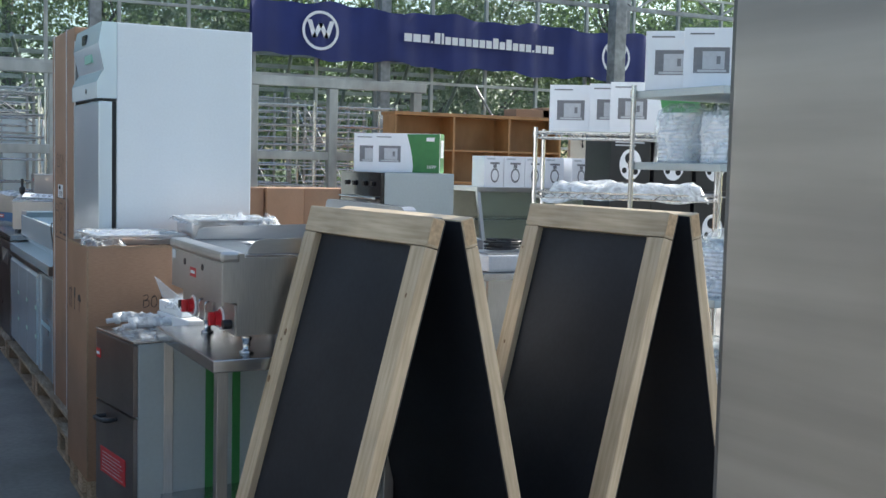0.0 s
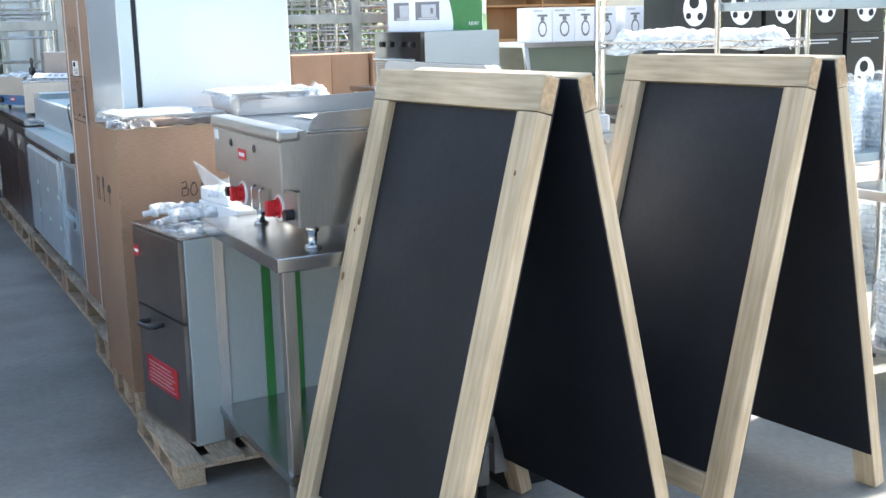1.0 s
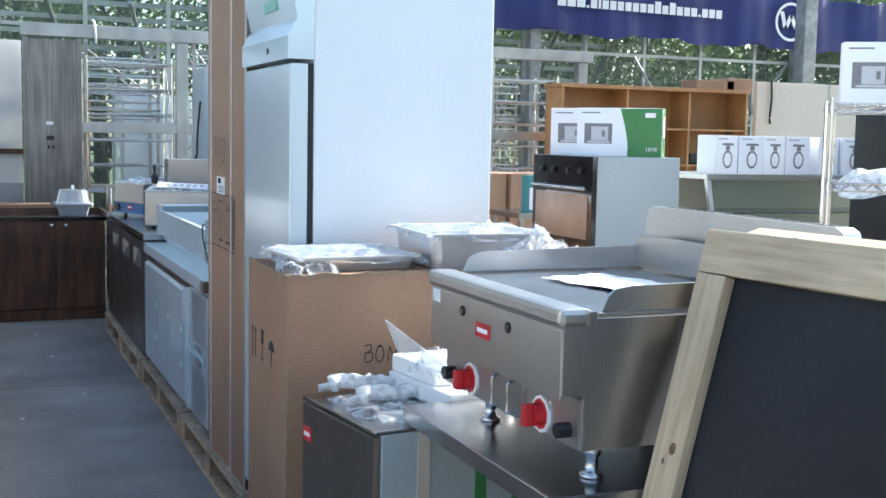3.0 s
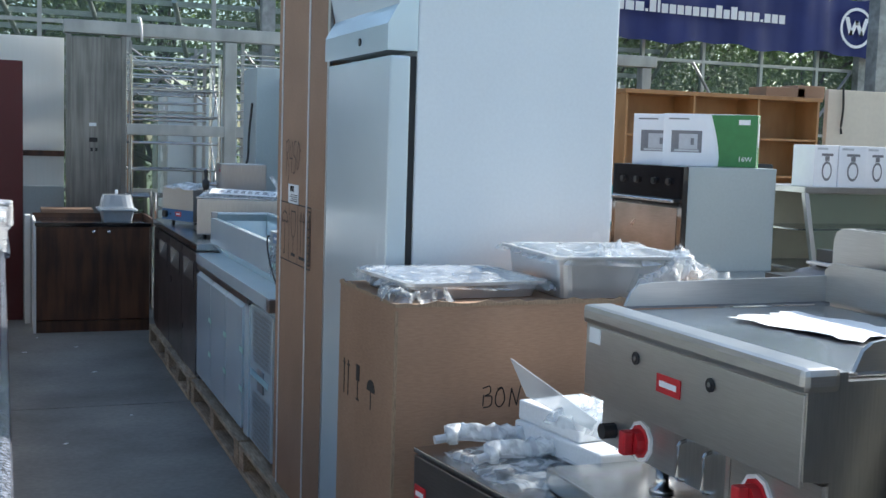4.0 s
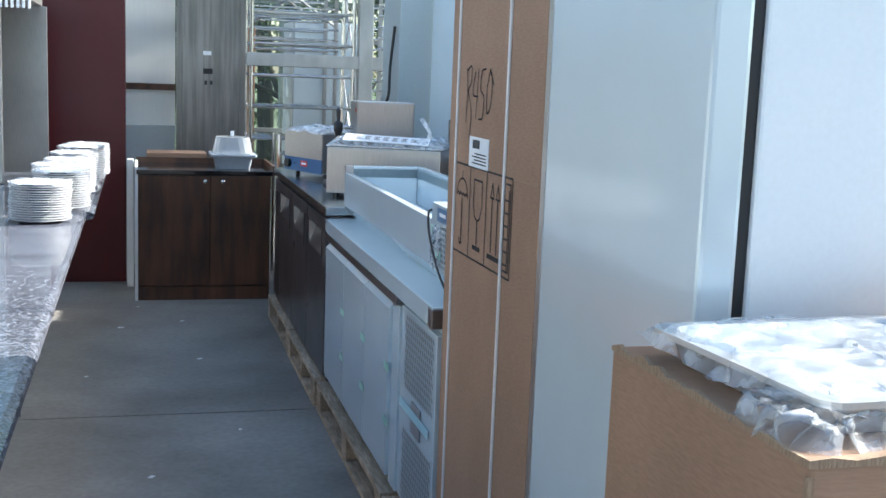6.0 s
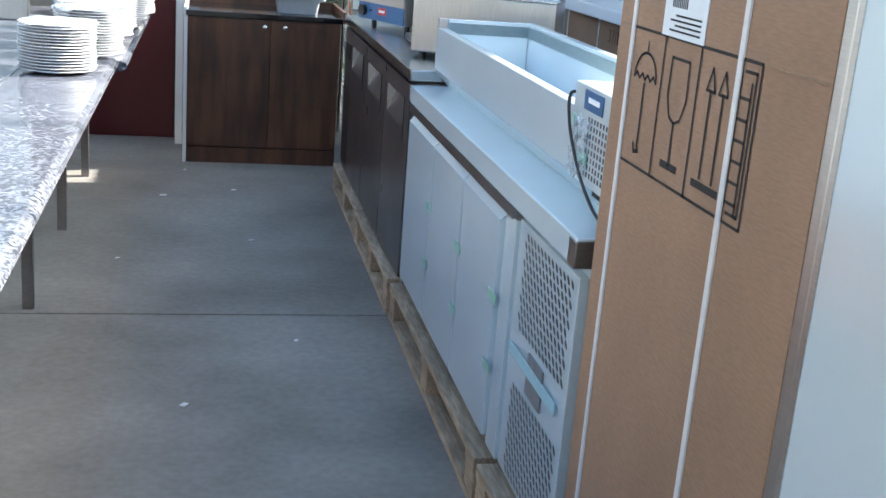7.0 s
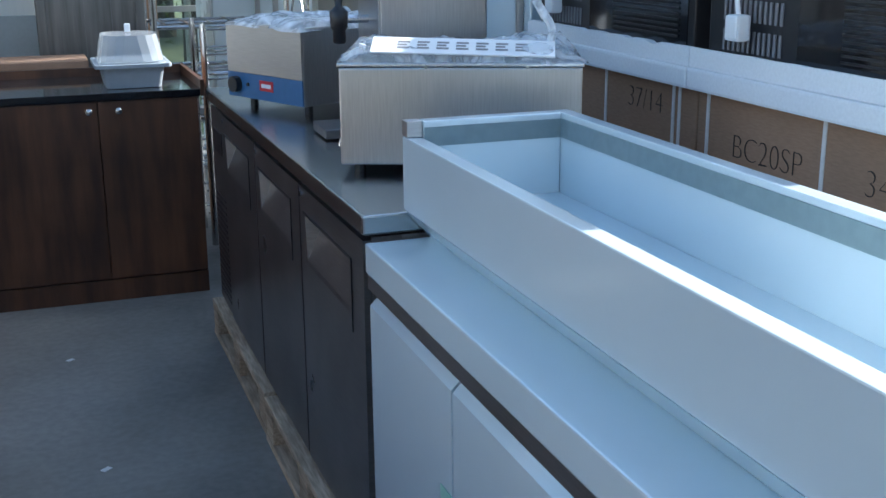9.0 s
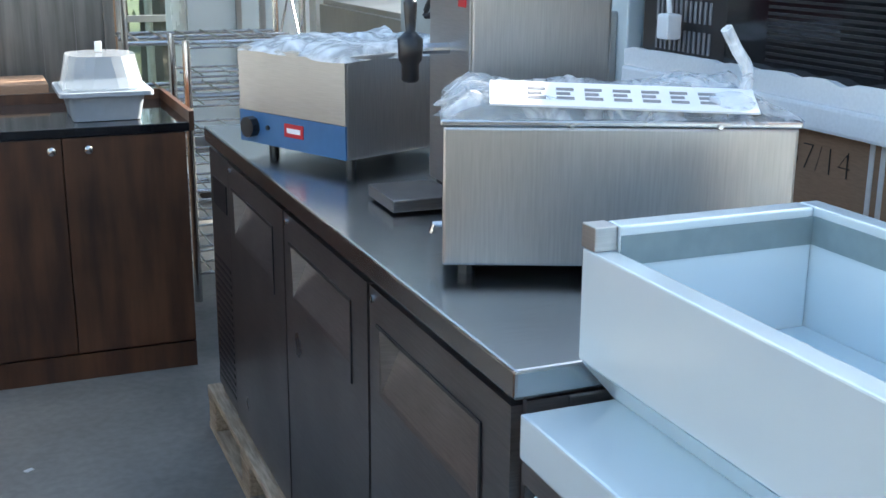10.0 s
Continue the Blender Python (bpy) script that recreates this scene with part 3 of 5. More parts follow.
part("body", B((0.052, 0.02, 0.08, 0.24, 0.80, 0.90), bevel=0.004), STEEL_SIDE, bu)
part("plinth", B((0.06, 0.03, 0.0, 0.22, 0.79, 0.079)), BLACK, bu)
guard = [(0.0, 0.08), (0.80, 0.08), (0.80, 1.395), (0.792, 1.415), (0.772, 1.425), (0.03, 1.425), (0.008, 1.415), (0.0, 1.395)]
bk_ = part("back_panel", prism(bmesh.new(), guard, "x", 0.0, 0.05), STEEL, bu, "tall brushed back panel with rounded corners")
for k in range(22):
    part("vent_slot", B((0.012, 0.05 + 0.032 * k, 1.4252, 0.038, 0.068 + 0.032 * k, 1.4262)), BLACK, bk_)

# ---- fryer ----
fr = thing("fryer", (1.046, 4.485, 0.086), "tall narrow free-standing steel fryer with a door", "fryer", rz=7.5)
part("body", B((0.02, 0.0, 0.0, 0.68, 0.47, 0.755), bevel=0.004), GREY_SIDE, fr)
# Front and door coloured dark to stand in for the dim side they reflect.
part("front_panel", B((0.0, 0.004, 0.46, 0.019, 0.466, 0.75), bevel=0.003), DARK_STEEL, fr, "brushed steel panel with its dark reflection put into the colour")
door = part("door", B((0.0, 0.004, 0.02, 0.019, 0.466, 0.452), bevel=0.003), DARK_STEEL, fr)
part("handle", tube(bmesh.new(), curve_points([(0.0, 0.20, 0.415), (-0.045, 0.21, 0.41), (-0.05, 0.33, 0.405), (0.0, 0.34, 0.405)], 4), 0.009), BLACK, door)
wl = part("warning_label", B((-0.0025, 0.09, 0.155, -0.0005, 0.40, 0.265)), RED, door, "red warning label")
for k in range(6):
    part("print_line", B((-0.0035, 0.115 + 0.02 * (k % 3), 0.168 + k * 0.015, -0.0027, 0.375, 0.171 + k * 0.015)), LIGHT_PRINT, wl)
bd = part("maker_badge", B((-0.0025, 0.40, 0.64, -0.0005, 0.455, 0.68)), RED, fr)
part("badge_mark", B((-0.0035, 0.408, 0.654, -0.0027, 0.447, 0.666)), PRINT_WHITE, bd)
for x in (0.305, 0.425):
    part("tape_strip", B((x, -0.0035, 0.02, x + 0.035, -0.0005, 0.75)), GREEN, fr, "bright green tape")
part("top_rim", B((0.0, 0.0, 0.755, 0.68, 0.47, 0.767), bevel=0.003), STEEL_TOP, fr)
part("flue", B((0.60, 0.02, 0.767, 0.68, 0.45, 0.90), bevel=0.004), STEEL, fr)
bag = tagged(part("plastic_bag", crumple(0.36, 0.38, 0.03, 2, 0.03, 22), FILM, smooth=True), "crumpled clear plastic bags on the fryer", "plastic bag")
bag.matrix_basis = pose(1.22, 4.74, 0.855, 0, 0, 7)
for at, turn in (((1.05, 4.90, 0.874), -6), ((1.08, 4.72, 0.874), 9)):
    bh = thing("basket_handle", at, "frying-basket handle twisted in milky plastic film", "handle", "wrapped handles on the fryer", rz=turn)
    part("grip", tube(bmesh.new(), curve_points([(-0.03, 0, 0.006), (0.03, 0.004, 0.012), (0.10, -0.004, 0.008)], 5), 0.011), LIGHT_PRINT, bh, "dull grip end")
    wrap = tube(bmesh.new(), curve_points([(0.0, 0, 0.012), (0.05, 0.008, 0.020), (0.11, -0.006, 0.014), (0.18, 0.006, 0.010), (0.25, 0, 0.004)], 8), 0.022, 12)
    for v in wrap.verts:
        p = v.co * 38
        v.co += Vector((noise.noise(p), noise.noise(p + Vector((5, 2, 1))), abs(noise.noise(p + Vector((1, 7, 3)))))) * 0.016
    part("film", wrap, FILM_WHITE, bh, "milky twisted film", True)
fo = tagged(part("foam_block", B((0, 0, 0, 0.20, 0.36, 0.05), (0.01, 0.10, 0.0505, 0.20, 0.36, 0.10), bevel=0.006), FOAM), "white polystyrene packing block on the fryer", "packing foam")
fo.matrix_basis = pose(1.285, 4.56, 0.866, 0, 0, 7.5)
gl = tagged(part("clear_plastic_sheet", prism(bmesh.new(), [(0.40, 0.095), (0.33, 0.012), (0.03, 0.0), (0.0, 0.03)], "x", -0.002, 0.002), CLEAR), "clear plastic sheet leaning on the packing", "plastic sheet")
gl.matrix_basis = pose(1.275, 4.56, 0.967, 0, -8, 3)
bag = tagged(part("plastic_bag", crumple(0.20, 0.24, 0.07, 27, 0.03, 24), FILM_CLEAR, smooth=True), "clear plastic bag drooping over the polystyrene", "plastic bag")
bag.matrix_basis = pose(1.37, 4.66, 0.966, 0, 0, 20)



# ---- cartons ----
def carton(name, at, size, label, group="", rz=0.0, torn=False):
    c = thing(name, at, label, "box", group, rz=rz)
    x, y, z = size
    bm = bmesh.new()
    box(bm, 0, 0, 0, x, y, z, 0.006)
    part("body", bm, CARD, c)
    return c


big = carton("large_carton", (0.967, 5.06, 0.141), (0.95, 0.51, 1.045), "large open-topped brown cardboard carton marked in pen")
rim = bmesh.new()
rnd = random.Random(4)
for a, b, n in (((0, 0), (0.95, 0), 34), ((0, 0), (0, 0.51), 20)):
    pts = [(a[0] + (b[0] - a[0]) * i / n - 0.0025, a[1] + (b[1] - a[1]) * i / n - 0.0025) for i in range(n + 1)]
    hs = [1.046 + rnd.uniform(0.0, 0.012) * (1 if rnd.random() < 0.6 else 0.3) for _ in pts]
    for (p, q, h0, h1) in zip(pts, pts[1:], hs, hs[1:]):
        d = (0, 0.006) if a[1] == b[1] else (0.006, 0)
        v = [rim.verts.new(c) for c in ((p[0], p[1], 1.04), (q[0], q[1], 1.04), (q[0], q[1], h1), (p[0], p[1], h0))]
        w = [rim.verts.new((u.co.x + d[0], u.co.y + d[1], u.co.z)) for u in v]
        rim.faces.new(v), rim.faces.new(w[::-1])
        rim.faces.new((v[3], v[2], w[2], w[3]))
part("torn_rim", rim, CARD_IN, big)
part("corner_fold", B((-0.002, -0.002, 0.02, 0.006, 0.006, 1.03)), CARD_IN, big)
sy = new("handling_symbols")
sy.parent = big
for y in (0.44, 0.40):
    part("arrow", B((-0.0015, y, 0.73, -0.0003, y + 0.005, 0.83), (-0.0015, y - 0.008, 0.815, -0.0003, y + 0.013, 0.82)), INK, sy)
part("glass_mark", B((-0.0015, 0.295, 0.79, -0.0003, 0.325, 0.835), (-0.0015, 0.308, 0.74, -0.0003, 0.312, 0.79), (-0.0015, 0.297, 0.735, -0.0003, 0.323, 0.74)), INK, sy)
um = bmesh.new()
prism(um, [(0.19 + 0.035 * math.cos(k * math.pi / 10), 0.785 + 0.032 * math.sin(k * math.pi / 10)) for k in range(11)], "x", -0.0015, -0.0003)
box(um, -0.0015, 0.188, 0.735, -0.0003, 0.192, 0.785)
part("umbrella_mark", um, INK, sy)


def tray(at, w, d, h, label, rz=0.0):
    """A steel gastronorm pan with a rolled rim."""
    t = thing("steel_pan", at, label, "pan", "steel pans on the carton", rz=rz)
    bm = bmesh.new()
    r, s = 0.03, 0.018
    def ring(inset, z):
        out = []
        for cx, cy, a0 in ((w / 2 - inset - r, d / 2 - inset - r, 0), (-w / 2 + inset + r, d / 2 - inset - r, 90), (-w / 2 + inset + r, -d / 2 + inset + r, 180), (w / 2 - inset - r, -d / 2 + inset + r, 270)):
            for k in range(5):
                a = radians(a0 + k * 22.5)
                out.append(bm.verts.new((cx + r * math.cos(a), cy + r * math.sin(a), z)))
        return out
    rings = [ring(0.03, 0), ring(s, h - 0.008), ring(0, h - 0.008), ring(0, h), ring(s + 0.003, h), ring(0.034, 0.006)]
    for a, b in zip(rings, rings[1:]):
        for k in range(len(a)):
            bm.faces.new((a[k], a[(k + 1) % len(a)], b[(k + 1) % len(b)], b[k]))
    bm.faces.new(rings[0][::-1]), bm.faces.new(rings[-1])
    part("pan", bm, PAN_STEEL, t, smooth=False)
    part("wrapping", crumple(w + 0.02, d + 0.02, 0.022, at[0] * 9 + at[1], 0.02), FILM_CLEAR, t, "crumpled clear wrapping", True).matrix_basis = pose(0, 0, h - 0.005)
    return t


tray((1.21, 5.32, 1.188), 0.42, 0.40, 0.045, "shallow steel pan in clear plastic wrapping", 4)
tray((1.64, 5.28, 1.188), 0.42, 0.44, 0.115, "deep steel pan in crumpled plastic wrapping", -3)
bag = tagged(part("plastic_wrap", crumple(0.28, 0.32, 0.12, 11, 0.03), FILM_CLEAR, smooth=True), "crumpled clear plastic wrap heaped on the carton", "plastic wrap")
bag.matrix_basis = pose(1.79, 5.16, 1.225)
bag = tagged(part("plastic_wrap", crumple(0.16, 0.16, 0.035, 13, 0.02, 22), FILM_CLEAR, smooth=True), "bunched plastic wrap at the carton corner", "plastic wrap")
bag.matrix_basis = pose(1.05, 5.17, 1.20)

# ---- white upright fridge ----
fz = thing("upright_fridge", (1.14, 5.62, 0.141), "white upright commercial fridge with a plain side", "fridge")
part("body", B((0.065, 0, 0.05, 0.742, 0.70, 2.088), bevel=0.006), WHITE_SIDE, fz)
part("gasket", B((0.045, 0.008, 0.08, 0.064, 0.692, 1.708)), RUBBER, fz)
fd = part("door", B((-0.02, 0.0, 0.06, 0.044, 0.70, 1.708), bevel=0.008), WHITE, fz)
part("edge_trim", B((-0.0215, 0.686, 0.065, -0.0202, 0.698, 1.70)), STEEL, fd, "bright door edge")
hood = [(0.064, 1.722), (-0.03, 1.722), (-0.03, 1.80), (-0.006, 1.845), (0.004, 1.86), (-0.022, 1.985), (-0.004, 2.088), (0.064, 2.088)]
hd = part("control_head", prism(bmesh.new(), hood, "y", 0.0, 0.70), WHITE, fz)
part("display", B((-0.0235, 0.34, 2.00, -0.012, 0.44, 2.05)), BLACK_GLASS, hd)
part("tape", B((-0.017, 0.22, 1.905, -0.003, 0.40, 1.945)), TAPE, hd)
part("lock", R(((-0.034, 0.28, 1.762), (-0.0305, 0.28, 1.762), 0.012)), BLACK, hd)
for x in (0.12, 0.68):
    for y in (0.06, 0.54):
        part("foot", R(((x, y, 0), (x, y, 0.05), 0.022)), BLACK, fz)

# ---- tall carton ----
tall = thing("tall_carton", (1.13, 6.33, 0.141), "tall brown cardboard carton bound with white straps", "box")
part("body", B((0, 0.035, 0, 0.80, 0.79, 2.13), bevel=0.006), CARD, tall)
for y in (0.273, 0.703):
    part("strap", B((-0.004, y, -0.002, -0.0005, y + 0.014, 2.135), (-0.004, y, 2.131, 0.80, y + 0.014, 2.135)), STRAP, tall, "white plastic strap")
lb = part("shipping_label", B((-0.002, 0.413, 1.194, -0.0004, 0.581, 1.270)), PAPER, tall)
for k in range(4):
    part("print_line", B((-0.003, 0.43, 1.203 + k * 0.008, -0.0021, 0.55 - 0.02 * (k % 2), 1.206 + k * 0.008)), INK, lb)
part("bar_code", B(*[(-0.003, 0.49 + 0.007 * k, 1.241, -0.0021, 0.4925 + 0.007 * k, 1.263) for k in range(9)]), INK, lb)
part("seam_line", B((-0.0012, 0.04, 1.192, -0.0003, 0.77, 1.194)), CARD_IN, tall)
sy = new("handling_symbols")
sy.parent = tall


def ink_line(bm, pts, w=0.005):
    """A printed line through (y, z) points on a face that looks towards -x."""
    for (a, b), (c, d) in zip(pts, pts[1:]):
        b, d = (0.959 + (q - 0.83) * 0.755 for q in (b, d))
        u = Vector((0, c - a, d - b))
        n = Vector((0, -u.z, u.y)).normalized() * w / 2
        e = u.normalized() * w / 3
        p, q = Vector((-0.0014, a, b)) - e, Vector((-0.0014, c, d)) + e
        v = [bm.verts.new(k) for k in (p - n, q - n, q + n, p + n)]
        bm.faces.new(v)
    return bm


Y0, Y1, Z0, Z1 = 0.215, 0.685, 0.83, 1.14
cell = (Y1 - Y0 + 0.02) / 3.4
edges = [Y1 + 0.02 - cell * k for k in range(4)]
frame_bm = bmesh.new()
ink_line(frame_bm, [(edges[0], Z0), (edges[0], Z1), (Y0, Z1), (Y0, Z0), (edges[0], Z0)])
for e in edges[1:]:
    ink_line(frame_bm, [(e, Z0), (e, Z1)])
part("symbol_frame", frame_bm, INK, sy)
c = edges[0] - cell / 2
um = bmesh.new()
ink_line(um, [(c + 0.05 * math.cos(math.pi * k / 12), 1.03 + 0.06 * math.sin(math.pi * k / 12)) for k in range(13)])
ink_line(um, [(c + 0.05 - 0.0125 * k, 1.03 + (0.012 if k % 2 else 0)) for k in range(9)])
ink_line(um, [(c, 1.09), (c, 1.115)])
ink_line(um, [(c, 1.02), (c, 0.88), (c - 0.005, 0.866), (c + 0.012, 0.862), (c + 0.018, 0.88)], 0.007)
part("umbrella_mark", um, INK, sy)
c = edges[1] - cell / 2
gm = bmesh.new()
ink_line(gm, [(c + 0.035, 1.10), (c + 0.038, 1.02), (c + 0.022, 0.975), (c, 0.965), (c - 0.022, 0.975), (c - 0.038, 1.02), (c - 0.035, 1.10), (c + 0.035, 1.10)])
ink_line(gm, [(c, 0.965), (c, 0.875)], 0.007)
ink_line(gm, [(c + 0.03, 0.872), (c - 0.03, 0.872)], 0.012)
part("glass_mark", gm, INK, sy)
c = edges[2] - cell / 2
am = bmesh.new()
for d in (0.022, -0.022):
    ink_line(am, [(c + d, 0.885), (c + d, 1.06)], 0.006)
    ink_line(am, [(c + d - 0.015, 1.06), (c + d, 1.105), (c + d + 0.015, 1.06), (c + d - 0.015, 1.06)])
ink_line(am, [(c + 0.045, 0.87), (c - 0.045, 0.87)], 0.012)
part("arrow_mark", am, INK, sy)
st = bmesh.new()
e = edges[3]
ink_line(st, [(e - 0.01, 1.12), (Y0 + 0.012, 1.12), (Y0 + 0.012, 0.85), (e - 0.01, 0.85)])
for k in range(6):
    ink_line(st, [(e - 0.005, 0.87 + 0.04 * k), (e - 0.035, 0.87 + 0.04 * k)])
ink_line(st, [(e - 0.035, 0.85), (e - 0.035, 1.10)])
part("stack_mark", st, INK, sy)


def pen(name, parent, strokes, at, size, w, along):
    """Marker writing: strokes of (u, v) on a side that looks towards -x (along y) or towards -y (along x)."""
    bm = bmesh.new()
    for stroke in strokes:
        pts = curve_points([(u, v, 0) for u, v in stroke], 5) if len(stroke) > 2 else [Vector((u, v, 0)) for u, v in stroke]
        for p, q in zip(pts, pts[1:]):
            d = (q - p).normalized()
            n = Vector((-d.y, d.x, 0)) * w / 2 / size
            c = [p - n - d * w / 4 / size, q - n + d * w / 4 / size, q + n + d * w / 4 / size, p + n - d * w / 4 / size]
            if along == "y":
                c = [(at[0], at[1] - k.x * size, at[2] + k.y * size) for k in c]
            else:
                c = [(at[0] + k.x * size, at[1], at[2] + k.y * size) for k in c]
            bm.faces.new([bm.verts.new(k) for k in c])
    return part(name, bm, INK, parent, "black marker writing")


pen("handwriting", tall, [[(0.0, 1.0), (0.08, 0.5), (0.02, -0.1)], [(0.0, 0.95), (0.32, 1.05), (0.34, 0.75), (0.1, 0.55)], [(0.12, 0.55), (0.3, 0.3), (0.42, 0.05), (0.30, -0.45)],
                          [(0.62, 0.95), (0.48, 0.5), (0.86, 0.45)], [(0.84, 1.0), (0.74, 0.0)], [(1.34, 1.0), (1.08, 0.95), (1.02, 0.6), (1.26, 0.45), (1.2, 0.05), (0.95, 0.0)],
                          [(1.62, 0.95), (1.45, 0.6), (1.5, 0.15), (1.72, 0.3), (1.78, 0.8), (1.6, 1.0), (1.9, 0.7)]], (-0.0016, 0.63, 1.315), 0.125, 0.0045, "y")
pen("handwriting", big, [[(0.05, 0.6), (0.02, 0.08)], [(0.0, 0.92), (0.34, 1.0), (0.38, 0.7), (0.12, 0.55)], [(0.12, 0.55), (0.46, 0.5), (0.40, 0.08), (0.05, 0.0)],
                         [(0.98, 0.9), (0.72, 0.72), (0.66, 0.2), (0.9, 0.0), (1.12, 0.35), (0.98, 0.9), (0.76, 0.86)], [(1.36, 0.0), (1.46, 0.85)], [(1.46, 0.85), (1.74, 0.05)], [(1.74, 0.05), (1.92, 0.95)]],
    (0.243, -0.0016, 0.772), 0.056, 0.0034, "x")
es = thing("edge_strip", (1.1285, 6.335, 0.142), "silver edge strip beside the tall carton", "edge strip")
part("strip", B((0, 0, 0, 0.012, 0.026, 2.05), bevel=0.003), STEEL, es)
part("dark_edge", B((0.001, -0.010, 0, 0.011, -0.0005, 2.05)), DARK_STEEL, es, "dark outer edge")


# ---- pizza preparation counter ----
pc = thing("prep_counter", (1.144, 7.19, 0.142), "film-wrapped stainless refrigerated prep counter with three doors", "fridge counter")
L = 1.95
part("body", B((0.02, 0.0, 0.02, 0.70, L, 0.695), bevel=0.003), WHITE, pc)
# Dark strip between the door tops and the worktop, flush with the doors.
part("dark_strip", B((-0.0245, 0.48, 0.668, 0.0195, L, 0.699)), DARK_STEEL, pc)
top = part("worktop", B((-0.028, -0.012, 0.70, 0.72, L + 0.004, 0.762), bevel=0.004), WHITE, pc, "bright steel worktop")
part("corner_cap", B((-0.031, -0.016, 0.699, 0.03, 0.03, 0.756), bevel=0.004), DARK_STEEL, top)
for y0, y1 in ((0.585, 1.010), (1.018, 1.462), (1.470, 1.940)):
    d = part("door", prism(bmesh.new(), [(0.019, 0.05), (-0.022, 0.05), (-0.024, 0.635), (0.0, 0.66), (0.019, 0.66)], "y", y0, y1), WHITE, pc)
    part("tape", B((-0.0262, y0 - 0.03, 0.42, -0.0248, y0 + 0.05, 0.445)), TAPE, d)
    part("tape", B((-0.0262, y0 - 0.03, 0.23, -0.0248, y0 + 0.045, 0.255)), TAPE, d)
    part("hinge", B((-0.02, y1 - 0.02, 0.664, 0.005, y1 + 0.004, 0.676)), DARK_STEEL, d)
ve = part("vent_panel", B((-0.004, 0.012, 0.03, 0.018, 0.472, 0.672), bevel=0.003), WHITE, pc)
part("filler_panel", B((-0.012, 0.48, 0.03, 0.018, 0.578, 0.664), bevel=0.003), WHITE, pc)
slots = bmesh.new()
for block, (z0, rows) in enumerate(((0.425, 11), (0.05, 11))):
    for i in range(rows):
        for j in range(13):
            y, z = 0.05 + j * 0.0285 + (0.014 if i % 2 else 0), z0 + i * 0.022
            bmesh.ops.create_circle(slots, cap_ends=True, segments=8, radius=0.0092, matrix=pose(-0.0046, y, z, 0, -90, 0) @ pose(0, 0, 0, 0, 0, 50) @ Matrix.Diagonal((1.45, 0.70, 1, 1)))
part("vent_slots", slots, BLACK, ve, "dark slanted air slots", kind="stuff")
part("controller", B((-0.010, 0.17, 0.30, -0.0042, 0.29, 0.40), bevel=0.003), GREY_PRINT, ve)
part("tape", B((-0.0115, 0.06, 0.345, -0.0102, 0.44, 0.375)), TAPE_BLUE, ve)
part("sticker", B((0.06, -0.0012, 0.58, 0.11, -0.0003, 0.64)), PAPER, pc)
for x in (0.08, 0.62):
    for y in (0.1, L - 0.1):
        part("foot", R(((x, y, -0.001), (x, y, 0.021), 0.025)), BLACK, pc)

tp = thing("topping_unit", (1.200, 7.13, 0.9045), "open white steel topping display unit on the prep counter", "topping rail")
LT, HT, WT = 2.02, 0.240, 0.36
foot = [(0.0, 0.06), (0.052, 0.0), (0.33, 0.0), (0.36, 0.06)]
part("plinth", prism(bmesh.new(), foot, "y", 0.02, LT - 0.01), WHITE, tp)
part("front_wall", B((0, 0.38, 0.0605, 0.032, LT, HT - 0.032), bevel=0.003), WHITE, tp)
part("rear_wall", B((WT - 0.032, 0.38, 0.0605, WT, LT, HT), bevel=0.003), WHITE, tp)
part("end_wall", B((0.033, LT - 0.034, 0.0605, WT - 0.033, LT, HT), bevel=0.003), WHITE, tp)
part("well_floor", B((0.033, 0.38, 0.0605, WT - 0.033, LT - 0.035, 0.075)), WHITE, tp)
part("corner_post", B((0.0, LT - 0.03, HT - 0.0315, 0.032, LT + 0.004, HT), bevel=0.002), STEEL, tp)
part("seal_strip", B((WT - 0.0345, 0.39, HT - 0.05, WT - 0.0325, LT - 0.036, HT - 0.012), (0.034, LT - 0.0365, HT - 0.05, WT - 0.034, LT - 0.0345, HT - 0.012)), GREY_TAPE, tp, "grey seal strip")
hs = part("compressor_housing", B((-0.012, 0.0, 0.0605, WT + 0.02, 0.375, 0.268), bevel=0.004), WHITE, tp)
sl = bmesh.new()
for i in range(8):
    for j in range(14):
        y, z = 0.012 + j * 0.019, 0.08 + i * 0.0165
        box(sl, -0.0128, y, z, -0.0121, y + 0.0075, z + 0.0105)
for j in range(20):
    box(sl, 0.0125, 0.03 + j * 0.012, 0.035, 0.0215, 0.037 + j * 0.012, 0.052)
part("vent_slots", sl, BLACK, hs, "dark square air slots", kind="stuff")
bw = part("blue_sticker", B((-0.0145, 0.18, 0.218, -0.0125, 0.30, 0.260), bevel=0.006), BLUE, hs, "blue printed sticker")
part("sticker_print", B((-0.0158, 0.20, 0.235, -0.0147, 0.27, 0.246)), PRINT_WHITE, hs)
fb = part("clear_bag", crumple(0.12, 0.11, 0.006, 16, 0.004, 12), FILM_CLEAR, hs, "clear bag with small fittings", True)
fb.matrix_basis = pose(-0.018, 0.30, 0.13, 0, -88, 0)
for y0, y1, z0 in ((0.25, 0.31, 0.10), (0.345, 0.37, 0.17)):
    part("tape", B((-0.0142, y0, z0, -0.0131, y1, z0 + 0.028)), TAPE, hs)
part("power_cable", tube(bmesh.new(), curve_points([(0.006, 0.372, 0.24), (-0.022, 0.375, 0.236), (-0.026, 0.345, 0.17), (-0.022, 0.27, 0.09), (-0.018, 0.18, 0.035), (-0.012, 0.10, 0.008)], 6), 0.0038), RUBBER, tp, "black power cable")

